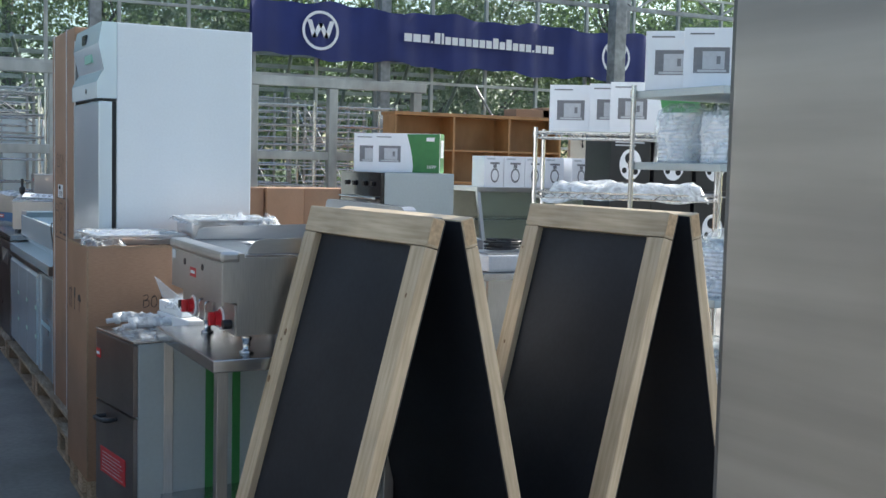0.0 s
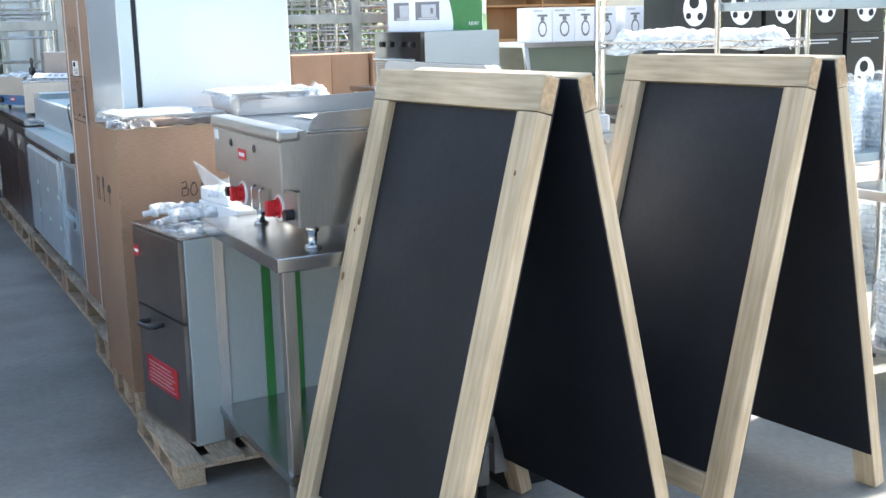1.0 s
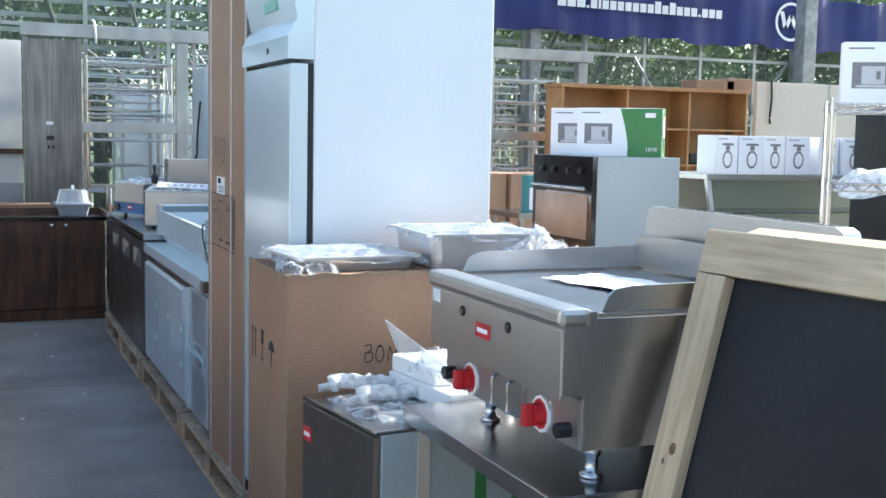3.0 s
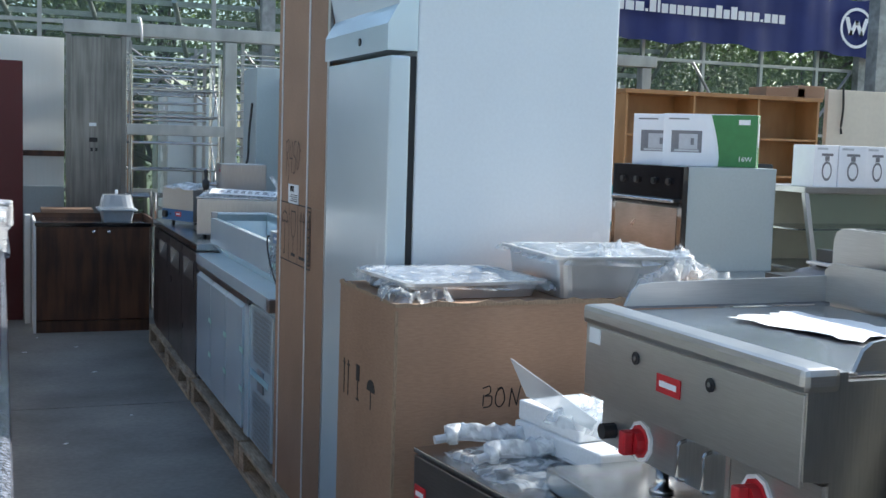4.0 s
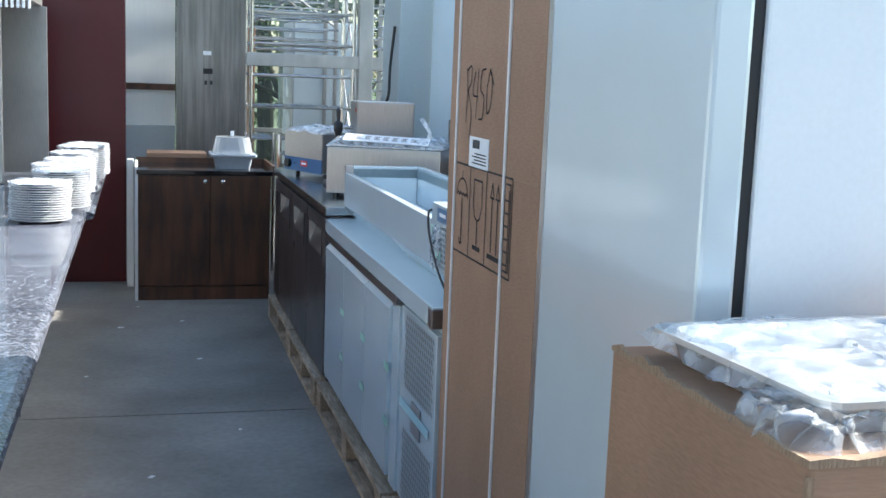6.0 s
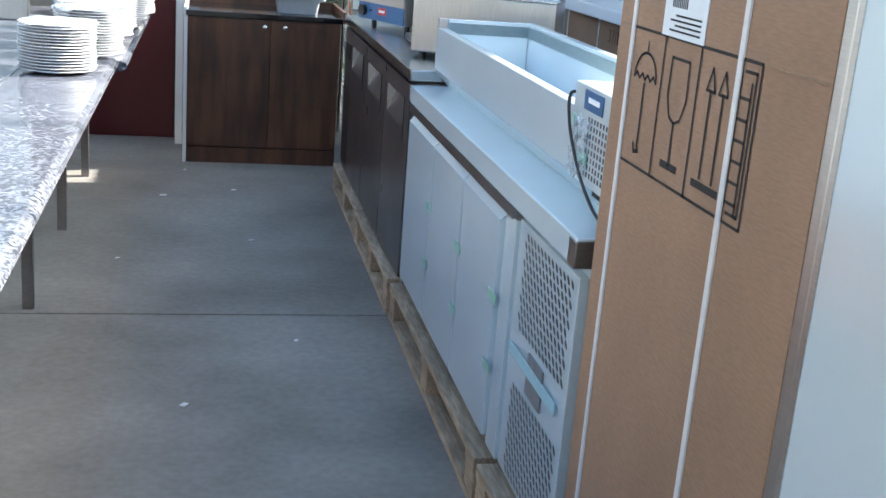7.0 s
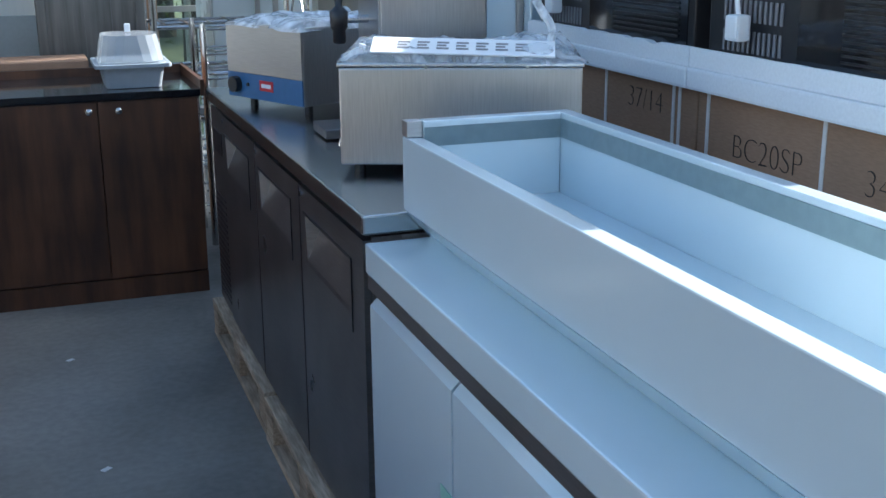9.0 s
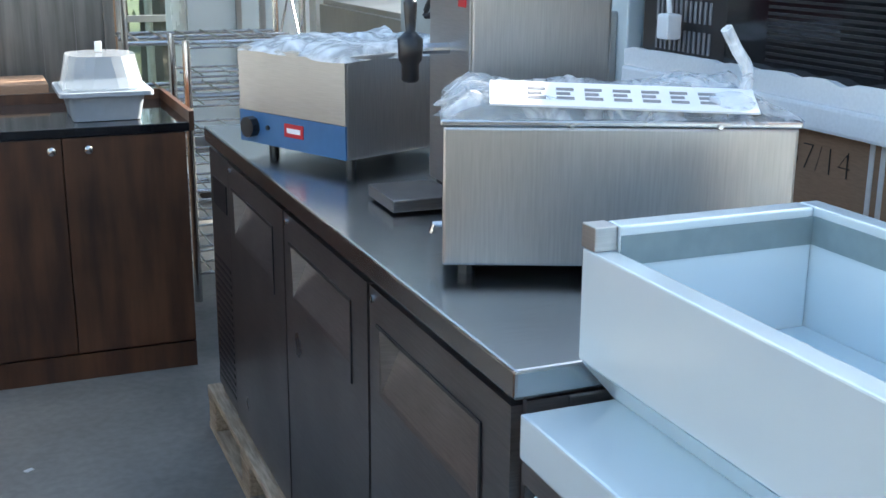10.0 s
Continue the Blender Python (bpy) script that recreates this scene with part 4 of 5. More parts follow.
# ---- dark counter fridge ----
dc = thing("back_bar_fridge", (1.140, 9.172, 0.141), "dark steel counter fridge with three doors", "fridge counter")
LD = 2.04
part("body", B((0.062, 0.0, 0.0, 0.72, LD, 0.765), bevel=0.004), DARK_STEEL, dc)
for y0, y1 in ((0.0, 0.012), (LD - 0.004, LD)):
    part("end_panel", B((0.0, y0, 0.0, 0.0615, y1, 0.765)), DARK_STEEL, dc)
part("bottom_rail", B((0.0, 0.0125, 0.0, 0.0615, LD - 0.0045, 0.022)), DARK_STEEL, dc)
part("worktop", B((-0.022, -0.006, 0.77, 0.73, LD + 0.006, 0.812), bevel=0.005), STEEL_TOP, dc, "polished grey worktop")


def recessed_door(y0, y1, z0=0.025, z1=0.755):
    """A door with a deep slanting finger recess at its top."""
    bm = bmesh.new()
    ya, yb, za, zb = y0 + 0.10, y1 - 0.05, z1 - 0.19, z1 - 0.065
    X, D = -0.016, 0.042
    o = [(y0, z0), (y1, z0), (y1, z1), (y0, z1)]
    i = [(ya, za), (yb, za), (yb, zb), (ya, zb)]
    of = [bm.verts.new((X, y, z)) for y, z in o]
    inn = [bm.verts.new((X, y, z)) for y, z in i]
    deep = [bm.verts.new((X + (0.002 if k < 2 else D + 0.004), y + (0.01 if k in (0, 3) else -0.01), z + (0.01 if k < 2 else -0.012))) for k, (y, z) in enumerate(i)]
    back = [bm.verts.new((0.0610, y, z)) for y, z in o]
    for k in range(4):
        n = (k + 1) % 4
        bm.faces.new((of[k], of[n], inn[n], inn[k]))
        bm.faces.new((inn[k], inn[n], deep[n], deep[k]))
        bm.faces.new((of[k], back[k], back[n], of[n]))
    bm.faces.new(deep)
    bm.faces.new(back)
    bmesh.ops.recalc_face_normals(bm, faces=bm.faces[:])
    return bm


for y0 in (0.014, 0.602, 1.19):
    d = part("door", recessed_door(y0, y0 + 0.575), DARK_STEEL, dc)
    part("handle_lip", B((-0.019, y0 + 0.09, 0.69, -0.0165, y0 + 0.535, 0.696), (-0.019, y0 + 0.09, 0.53, -0.0165, y0 + 0.096, 0.69)), BLACK, d)
    part("lock", R(((-0.020, y0 + 0.555, 0.735), (-0.016, y0 + 0.555, 0.735), 0.007)), CHROME, d)
    part("gap_seal", B((0.0, y0 + 0.5755, 0.03, 0.0610, y0 + 0.5825, 0.75)), RUBBER, dc)
gp = part("grille_panel", B((-0.012, 1.785, 0.03, 0.061, LD - 0.005, 0.755), bevel=0.003), DARK_STEEL, dc)
part("grille_slots", B(*[(-0.0138, 1.80, 0.06 + 0.022 * k, -0.0122, LD - 0.03, 0.07 + 0.022 * k) for k in range(18)]), BLACK, gp)
part("controller", B((-0.0155, 1.81, 0.60, -0.0122, LD - 0.06, 0.68)), BLACK, gp)

# ---- appliances on the dark counter ----
bm_ = thing("bain_marie", (1.185, 9.575, 0.953), "rectangular stainless bain-marie with wrapped fittings on top", "bain-marie", rz=-22.5)
part("body", B((0, 0, 0.022, 0.555, 0.36, 0.247), bevel=0.005), STEEL_SIDE, bm_)
part("rim", B((-0.004, -0.004, 0.2475, 0.559, 0.364, 0.258), bevel=0.003), STEEL_TOP, bm_)
for x in (0.04, 0.515):
    for y in (0.04, 0.32):
        part("foot", R(((x, y, 0), (x, y, 0.0215), 0.014)), BLACK, bm_)
part("drain_tap", tube(bmesh.new(), [(0, 0.12, 0.06), (-0.014, 0.12, 0.06), (-0.018, 0.12, 0.045)], 0.006), CHROME, bm_)
for x in (0.20, 0.43):
    part("screw", R(((x, -0.0085, 0.25), (x, -0.006, 0.25), 0.004)), CHROME, bm_)
wr = tagged(part("plastic_wrap", crumple(0.55, 0.35, 0.055, 21, 0.006, 44), FILM, smooth=True), "clear plastic wrapping heaped on the bain-marie", "plastic wrap")
wr.matrix_basis = pose(1.185, 9.575, 1.212, 0, 0, -22.5) @ pose(0.278, 0.18, 0.0)
ins = thing("wrapped_divider", (1.25, 9.50, 1.235), "flat wrapped steel strip with printed marks", "packed part", rz=-25)
part("strip", B((0, 0, 0, 0.42, 0.075, 0.004), bevel=0.001), PAPER, ins)
for k in range(7):
    for j in range(3):
        part("print_mark", B((0.06 + 0.045 * k, 0.02 + 0.014 * j, 0.0043, 0.088 + 0.045 * k - 0.006 * (j % 2), 0.028 + 0.014 * j, 0.0048)), GREY_PRINT, ins)
ins.matrix_basis = pose(1.255, 9.555, 1.232, 22, 1.5, -23.5)
tw = tagged(part("plastic_tie", tube(bmesh.new(), curve_points([(0, 0, 0), (0.01, 0, 0.05), (-0.01, 0.01, 0.09), (-0.03, 0.01, 0.12)], 5), 0.010), FILM_WHITE), "twisted end of a plastic bag", "plastic bag")
tw.matrix_basis = pose(1.655, 9.46, 1.228)

ts = thing("hot_plate", (1.292, 10.415, 0.953), "stainless countertop unit with a blue control strip", "countertop warmer", rz=24)
part("body", B((0.004, 0, 0.03, 0.50, 0.40, 0.268), bevel=0.006), STEEL_SIDE, ts)
part("front_plate", B((0, 0.002, 0.112, 0.0038, 0.398, 0.264)), STEEL, ts)
bp = part("control_strip", B((-0.001, 0.002, 0.032, 0.0038, 0.398, 0.11)), BLUE, ts, "blue control strip")
kb = part("knob", R(((-0.022, 0.345, 0.072), (-0.0012, 0.345, 0.072), 0.026)), BLACK, bp)
part("lamp", R(((-0.006, 0.285, 0.075), (-0.0012, 0.285, 0.075), 0.006)), BLACK, bp)
bd = part("maker_badge", B((-0.0035, 0.15, 0.062, -0.0012, 0.22, 0.094)), RED, bp)
part("badge_mark", B((-0.0045, 0.16, 0.072, -0.0037, 0.21, 0.084)), PRINT_WHITE, bd)
for x in (0.05, 0.45):
    for y in (0.04, 0.33):
        part("foot", R(((x, y, 0), (x, y, 0.031), 0.013)), BLACK, ts)
wr = tagged(part("plastic_wrap", crumple(0.515, 0.415, 0.04, 31, 0.012, 34), FILM_WHITE, smooth=True), "milky plastic sheet laid over the warmer", "plastic wrap")
wr.matrix_basis = pose(1.292, 10.415, 1.218, 0, 0, 24) @ pose(0.25, 0.20, 0.0)

bo = thing("water_boiler", (1.405, 9.968, 0.953), "steel countertop water boiler with a black lever tap", "water boiler", rz=-2)
part("body", B((0, 0, 0.03, 0.30, 0.23, 0.455), bevel=0.006), STEEL_SIDE, bo)
part("front", B((-0.004, 0.004, 0.034, -0.0005, 0.226, 0.451)), STEEL, bo)
part("base", B((0.01, 0.01, 0, 0.29, 0.22, 0.0295)), BLACK, bo)
part("badge", B((-0.006, 0.02, 0.40, -0.0042, 0.06, 0.42)), RED, bo)
part("lamp", R(((-0.012, 0.03, 0.23), (-0.004, 0.03, 0.23), 0.007)), RED, bo)
part("drip_tray", B((-0.15, 0.03, 0.005, -0.006, 0.20, 0.03), bevel=0.003), DARK_STEEL, bo)
tap = part("tap_pipe", R(((-0.07, 0.115, 0.315), (-0.004, 0.115, 0.315), 0.011)), CHROME, bo)
tb = bmesh.new()
lathe(tb, [(0.014, -0.065), (0.018, -0.06), (0.018, -0.03), (0.024, -0.02), (0.026, 0.02), (0.016, 0.03), (0.010, 0.035), (0.012, 0.06), (0.014, 0.09), (0.009, 0.10)], (-0.085, 0.115, 0.315), 14)
part("tap_lever", tb, BLACK, tap, "black plastic lever tap", True)

# ---- packed ovens on cartons behind the counters ----
def oven_box(y, label):
    c = carton("appliance_carton", (2.10, y, 0.141), (0.62, 0.985, 0.485), label, "cartons behind the counters")
    for k in (0.075, 0.105, 0.48, 0.93):
        part("strap", B((-0.003, k, 0, -0.0005, k + 0.012, 0.486), (-0.003, k, 0.486, 0.62, k + 0.012, 0.489)), STRAP, c)
    return c


cartons = [oven_box(y, "brown carton bound with pale straps") for y in (8.53, 9.52)]
uppers = []
for c, txt in zip(cartons, ("BC20SP", "37/14")):
    u = copy_thing(c, pose(2.10, c.location.y, 0.627))
    uppers.append(u)
    lettering(txt, 0.085, INK, u, wall_facing_x(-0.0018, 0.69 if txt[0] == "B" else 0.26, 0.34 if txt[0] == "B" else 0.395), "handwriting", -0.0028)
lettering("34", 0.085, INK, uppers[0], wall_facing_x(-0.0018, 0.31, 0.345), "handwriting", -0.0028)


def black_oven(y, label):
    f = thing("foam_tray", (2.06, y, 1.113), "white polystyrene packing tray under an oven", "packing foam", "foam trays on the cartons")
    bm = bmesh.new()
    n = 22
    box(bm, 0.0, 0, 0, 0.62, 0.985, 0.055, 0.008)
    part("base", bm, FOAM, f)
    lip = bmesh.new()
    rn = random.Random(int(y * 10))
    prev = None
    for i in range(n + 1):
        h = 0.105 + (rn.uniform(-0.012, -0.004) if rn.random() < 0.22 else rn.uniform(-0.001, 0.001))
        yy = 0.985 * i / n
        cur = [lip.verts.new(q) for q in ((0.008, yy, 0.056), (0.008, yy, h), (0.035, yy, h - 0.004), (0.035, yy, 0.056))]
        if prev:
            for k in range(4):
                lip.faces.new((prev[k], cur[k], cur[(k + 1) % 4], prev[(k + 1) % 4]))
        else:
            lip.faces.new(cur)
        prev = cur
    lip.faces.new(prev[::-1])
    part("lip", lip, FOAM, f)
    o = thing("packed_oven", (2.10, y, 1.170), label, "oven", "ovens in foam trays")
    part("body", B((0.0, 0.03, 0, 0.55, 0.955, 0.52), bevel=0.006), BLACK, o)
    part("door_glass", B((-0.004, 0.06, 0.02, -0.0005, 0.60, 0.50)), BLACK_GLASS, o)
    part("vent_slats", B(*[(-0.008, 0.10, 0.06 + 0.014 * k, -0.0045, 0.45, 0.066 + 0.014 * k) for k in range(28)]), BLACK, o)
    part("grille", B(*[(-0.004, 0.66 + 0.02 * k, 0.05 + 0.07 * j, -0.0006, 0.668 + 0.02 * k, 0.10 + 0.07 * j) for k in range(12) for j in range(5)]), GREY_PRINT, o)
    part("power_cable", tube(bmesh.new(), curve_points([(-0.01, 0.84, 0.50), (-0.03, 0.86, 0.30), (-0.035, 0.80, 0.20), (-0.04, 0.775, 0.14)], 6), 0.006), PAPER, o, "white cable")
    pl = bmesh.new()
    box(pl, -0.06, 0.75, 0.08, -0.02, 0.80, 0.14, 0.008)
    part("plug", pl, PAPER, o, "white mains plug")
    return o


for y in (8.53, 9.52):
    black_oven(y, "black built-in oven sitting in polystyrene packing")
gf = thing("grey_fridge", (2.10, 10.512, 0), "plain pale grey upright fridge behind the boiler", "fridge")
part("body", B((0.03, 0, 0.08, 0.68, 0.62, 2.05), bevel=0.006), GREY_SIDE, gf)
part("door", B((-0.02, 0.004, 0.09, 0.029, 0.616, 2.04), bevel=0.006), WHITE, gf)
part("plinth", B((0.05, 0.02, 0, 0.66, 0.60, 0.079)), BLACK, gf)
part("handle", B((-0.045, 0.05, 0.9, -0.021, 0.07, 1.3), bevel=0.006), ALU, gf)
pb = thing("steel_boiler_cover", (1.875, 11.14, 0), "narrow tall steel cabinet with a hanging flex", "cabinet")
part("body", B((0, 0, 0.05, 0.22, 0.5, 2.12), bevel=0.005), GREY_SIDE, pb)
part("plinth", B((0.02, 0.02, 0, 0.2, 0.48, 0.049)), BLACK, pb)
part("cable", tube(bmesh.new(), curve_points([(-0.012, 0.10, 1.85), (-0.03, 0.12, 1.6), (-0.04, 0.1, 1.42), (-0.06, 0.14, 1.34), (-0.03, 0.06, 1.28), (-0.06, 0.12, 1.25), (-0.02, 0.08, 1.37)], 6), 0.009), RUBBER, pb, "black looped flex")

# Added, hidden behind the counter: its height stops sun streaks on the aisle floor.
lowc = thing("low_steel_cabinet", (1.92, 11.66, 0), "hidden waist-high steel box added to keep sun off the floor", "cabinet")
part("body", B((0, 0, 0.06, 0.6, 1.05, 1.22), bevel=0.005), STEEL_SIDE, lowc)
part("plinth", B((0.03, 0.03, 0, 0.57, 1.02, 0.059)), BLACK, lowc)
part("door", B((-0.018, 0.01, 0.08, -0.0005, 1.04, 1.20), bevel=0.003), STEEL_SIDE, lowc)

# ---- walnut cabinet with the tub ----
wc = thing("walnut_cabinet", (0.30, 11.80, 0), "dark walnut base cabinet with a black top", "cabinet")
wc.scale = (1, 1, 1.035)
part("carcass", B((0, 0.02, 0.09, 0.865, 0.60, 0.815)), WALNUT, wc)
part("plinth", B((0.0, 0.012, 0, 0.865, 0.56, 0.089)), WALNUT, wc)
for x0, x1, kx in ((0.002, 0.462, 0.43), (0.466, 0.863, 0.545)):
    d = part("door", B((x0, 0.0, 0.10, x1, 0.019, 0.812), bevel=0.002), WALNUT, wc)
    k = bmesh.new()
    lathe(k, [(0.006, 0), (0.006, 0.01), (0.015, 0.014), (0.014, 0.024), (0.006, 0.027)], (0, 0, 0), 14)
    part("knob", k, CHROME, d, "round metal knob", True).matrix_basis = pose(kx, 0.0, 0.775, 90, 0, 0)
part("top", B((-0.01, -0.01, 0.816, 0.875, 0.60, 0.845), bevel=0.002), BLACK_GLASS, wc, "glossy black top")
part("top_edge", B((-0.012, 0.60, 0.816, 0.875, 0.62, 0.88), (0.8755, -0.01, 0.816, 0.892, 0.62, 0.88)), WALNUT, wc)
part("side_strip", B((-0.02, 0.0, 0.0, -0.001, 0.6, 0.86)), WHITE_WALL, wc, "pale chipped edge")

tub = thing("food_tub", (0.925, 12.03, 0.8765), "grey plastic tub with an upturned clear lid", "tub")
def frustum(w0, d0, w1, d1, z0, z1, r=0.02):
    bm = bmesh.new()
    def ring(w, d, z):
        out = []
        for sx, sy, a0 in ((1, 1, 0), (-1, 1, 90), (-1, -1, 180), (1, -1, 270)):
            for k in range(5):
                a = radians(a0 + 22.5 * k)
                out.append(bm.verts.new((sx * (w / 2 - r) + r * math.cos(a), sy * (d / 2 - r) + r * math.sin(a), z)))
        return out
    a, b = ring(w0, d0, z0), ring(w1, d1, z1)
    for k in range(20):
        bm.faces.new((a[k], a[(k + 1) % 20], b[(k + 1) % 20], b[k]))
    bm.faces.new(a[::-1]), bm.faces.new(b)
    return bm
part("tub", frustum(0.22, 0.26, 0.25, 0.30, 0, 0.085), GREY_TUB, tub)
part("rim", frustum(0.305, 0.35, 0.305, 0.35, 0.086, 0.10), GREY_TUB, tub)
lidm = frustum(0.265, 0.30, 0.225, 0.255, 0.108, 0.212, 0.09)
part("lid", lidm, CLEAR, tub, "clear plastic upturned lid")
part("lid_rim", frustum(0.275, 0.315, 0.275, 0.315, 0.1005, 0.1075, 0.06), CLEAR, tub)
part("tag", B((-0.012, 0.02, 0.2155, 0.012, 0.03, 0.25), bevel=0.003), PAPER, tub)
oc = carton("brown_carton", (0.36, 12.5, 0), (0.42, 0.3, 0.935), "brown carton standing behind the walnut cabinet")

# ---- dark red panel ----
rp = thing("red_panel", (0, 0, 0), "tall glossy dark red panel standing on edge", "panel")
part("sheet", B((-0.62, 12.50, 0.002, 0.215, 12.54, 2.155), bevel=0.004), RED_PANEL, rp)
part("edge_band", B((0.2155, 12.503, 0.002, 0.218, 12.537, 2.15)), BLACK, rp, "dark edge band")
rs = tagged(part("chipped_board", B((0.225, 12.3, 0.0, 0.27, 12.42, 0.90), bevel=0.006), WHITE_WALL), "narrow white chipped board standing upright", "board")


# ---- granite servery on the aisle's other side ----
sv = thing("servery_counter", (0, 0, 0), "long speckled granite servery counter on legs", "counter")
for y0, y1, dx, dz in ((3.95, 9.75, 0.0, 0.0), (9.76, 11.75, 0.03, -0.012)):
    sl = bmesh.new()
    prof = [(-0.95, 0.822), (0.045 + dx, 0.822), (0.063 + dx, 0.832), (0.068 + dx, 0.842), (0.063 + dx, 0.853), (0.045 + dx, 0.862), (-0.95, 0.862)]
    prism(sl, [(u, v + dz) for u, v in prof], "y", y0, y1)
    part("granite_top", sl, GRANITE, sv, "polished speckled granite slab")
part("top_groove", B((-0.255, 3.95, 0.8615, -0.247, 9.75, 0.8635)), STEEL, sv)
# The first three are out of view, made dark so the griddle reflects no brown.
for k in range(7):
    part("front_panel", B((-0.31, 4.0 + k * 1.1, 0.20, -0.29, 5.08 + k * 1.1, 0.80), bevel=0.003), DARK_STEEL if k < 3 else WALNUT, sv)
for k in range(8):
    y = 4.0 + k * 1.05
    part("leg", B((-0.24, y, 0.0, -0.2, y + 0.04, 0.82), bevel=0.003), DARK_STEEL, sv)
    part("bracket", prism(bmesh.new(), [(-0.288, 0.82), (0.03, 0.82), (-0.288, 0.70)], "y", y + 0.3, y + 0.33), DARK_STEEL, sv)

def plate_stack(x, y, n, seed):
    s = thing("plate_stack", (x, y, 0.8635), "stack of white porcelain dinner plates", "plates", "stacks of plates on the servery")
    me = bpy.data.meshes.new("plate")
    bm = bmesh.new()
    lathe(bm, [(0.075, 0), (0.08, 0.002), (0.128, 0.012), (0.133, 0.0145), (0.130, 0.0160), (0.085, 0.0075), (0.04, 0.0065)], (0, 0, 0), 32)
    bm.to_mesh(me)
    bm.free()
    me.materials.append(PORCELAIN)
    rn = random.Random(seed)
    for k in range(n):
        piece("plate", me, s, pose(rn.uniform(-0.004, 0.004), rn.uniform(-0.004, 0.004), k * 0.0105, 0, 0, rn.uniform(0, 90)))
    part("wrap", crumple(0.25, 0.25, 0.010, seed, 0.01, 14), FILM, s, "clear film over the stack", True).matrix_basis = pose(0, 0, n * 0.0105 + 0.006)
    return s


for i, (x, y, n) in enumerate(((-0.11, 9.33, 16), (-0.05, 9.80, 17), (-0.08, 10.12, 17), (-0.05, 10.45, 17), (-0.04, 10.80, 18), (-0.02, 11.15, 19), (0.0, 11.5, 18), (-0.52, 9.25, 12), (-0.55, 9.62, 14))):
    plate_stack(x, y, n, i + 3)

sp = thing("servery_gantry", (0, 0, 0), "stainless servery upright with an open shelved bay", "servery unit")
part("front_upright", B((-1.5, 11.0, 0.8525, -0.44, 11.04, 1.90), bevel=0.004), STEEL_SIDE, sp)
part("rear_upright", B((-1.5, 12.05, 0.0, -0.27, 12.09, 1.90), bevel=0.004), STEEL_SIDE, sp)
for z in (1.25, 1.5):
    part("shelf", B((-1.45, 11.1, z, -0.6, 12.04, z + 0.02)), STEEL_TOP, sp)
part("head_trim", B((-1.5, 10.97, 1.901, -0.3, 12.1, 1.96), bevel=0.004), STEEL, sp)
part("pleated_edge", B(*[(-0.44 + 0.03 * k, 10.955, 1.84, -0.425 + 0.03 * k, 10.969, 1.94) for k in range(6)]), PRINT_WHITE, sp)
can = thing("heated_gantry", (-0.95, 5.15, 0.862), "black heated gantry on steel posts over the servery", "servery gantry")
cp = [(0, 0.80), (0.92, 0.80), (0.94, 0.82), (0.94, 0.92), (0.965, 0.93), (0.965, 1.22), (0, 1.22)]
part("hood", prism(bmesh.new(), cp, "y", 0, 1.5), BLACK_MATT, can)
for y in (0.1, 1.35):
    part("post", R(((0.1, y, 0), (0.1, y, 0.801), 0.02)), STEEL, can)

gs = thing("glass_sheets", (-0.32, 4.5, 0.865), "loose green-edged glass panes lying on the granite", "glass panes")
part("pane", B((-0.42, 0, 0, 0.18, 2.9, 0.006)), GLASS_SHEET, gs)
part("pane", B((-0.46, 0.3, 0.007, 0.02, 2.6, 0.013)), GLASS_SHEET, gs).matrix_basis = pose(0, 0, 0, 0, 0, 2.5)
pbx = thing("blue_box", (-0.62, 6.95, 0.8645), "small blue and white printed box in plastic", "box")
part("body", B((0, 0, 0, 0.26, 0.18, 0.14), bevel=0.004), NAVY, pbx)
part("lid", B((-0.004, -0.004, 0.1405, 0.264, 0.184, 0.165), bevel=0.003), PRINT_WHITE, pbx)
pw = tagged(part("plastic_wrap", crumple(0.34, 0.4, 0.05, 41, 0.01), FILM_CLEAR, smooth=True), "clear plastic wrap on the granite", "plastic wrap")
pw.matrix_basis = pose(-0.30, 6.95, 0.87)
for k, (x, y) in enumerate(((-0.02, 5.75), (-0.03, 6.25), (-0.02, 6.33), (0.0, 5.3))):
    pp = tagged(part("paper_tag", B((0, 0, 0, 0.045, 0.09, 0.0012)), PAPER), "small white paper tag on the granite", "tag", "paper tags on the granite")
    pp.matrix_basis = pose(x, y, 0.8645, 0, 0, 30 * k)

# ---- steel partition with sockets ----
pt = thing("steel_partition", (0, 13.0, 0), "row of stainless door-high frames with open bays", "partition")
part("panel_column", B((0.62, -0.02, 0, 1.06, 0.06, 2.42), bevel=0.004), STEEL_WORN, pt)
for x in (0.58, 1.045):
    part("column_edge", B((x, -0.035, 0, x + 0.045, 0.07, 2.44), bevel=0.006), STEEL_WORN, pt)
part("panel_seam", B((0.80, -0.0225, 0.1, 0.804, -0.0203, 2.35), (0.93, -0.0225, 0.1, 0.933, -0.0203, 2.2)), DARK_STEEL, pt)
part("socket_plate", B((0.775, -0.027, 1.50, 0.845, -0.0205, 1.54), bevel=0.002), BLACK, pt)
part("switch", B((0.785, -0.026, 1.42, 0.805, -0.0205, 1.45)), BLACK, pt)
part("switch", B((0.825, -0.026, 1.42, 0.845, -0.0205, 1.45)), BLACK, pt)
part("label", B((0.775, -0.023, 1.64, 0.835, -0.0205, 1.67)), PAPER, pt)
part("head_beam", B((0.56, -0.05, 2.445, 6.5, 0.08, 2.56), bevel=0.006), ALU, pt)
part("mid_beam", B((1.095, -0.03, 1.575, 6.4, 0.05, 1.675), bevel=0.006), ALU, pt)
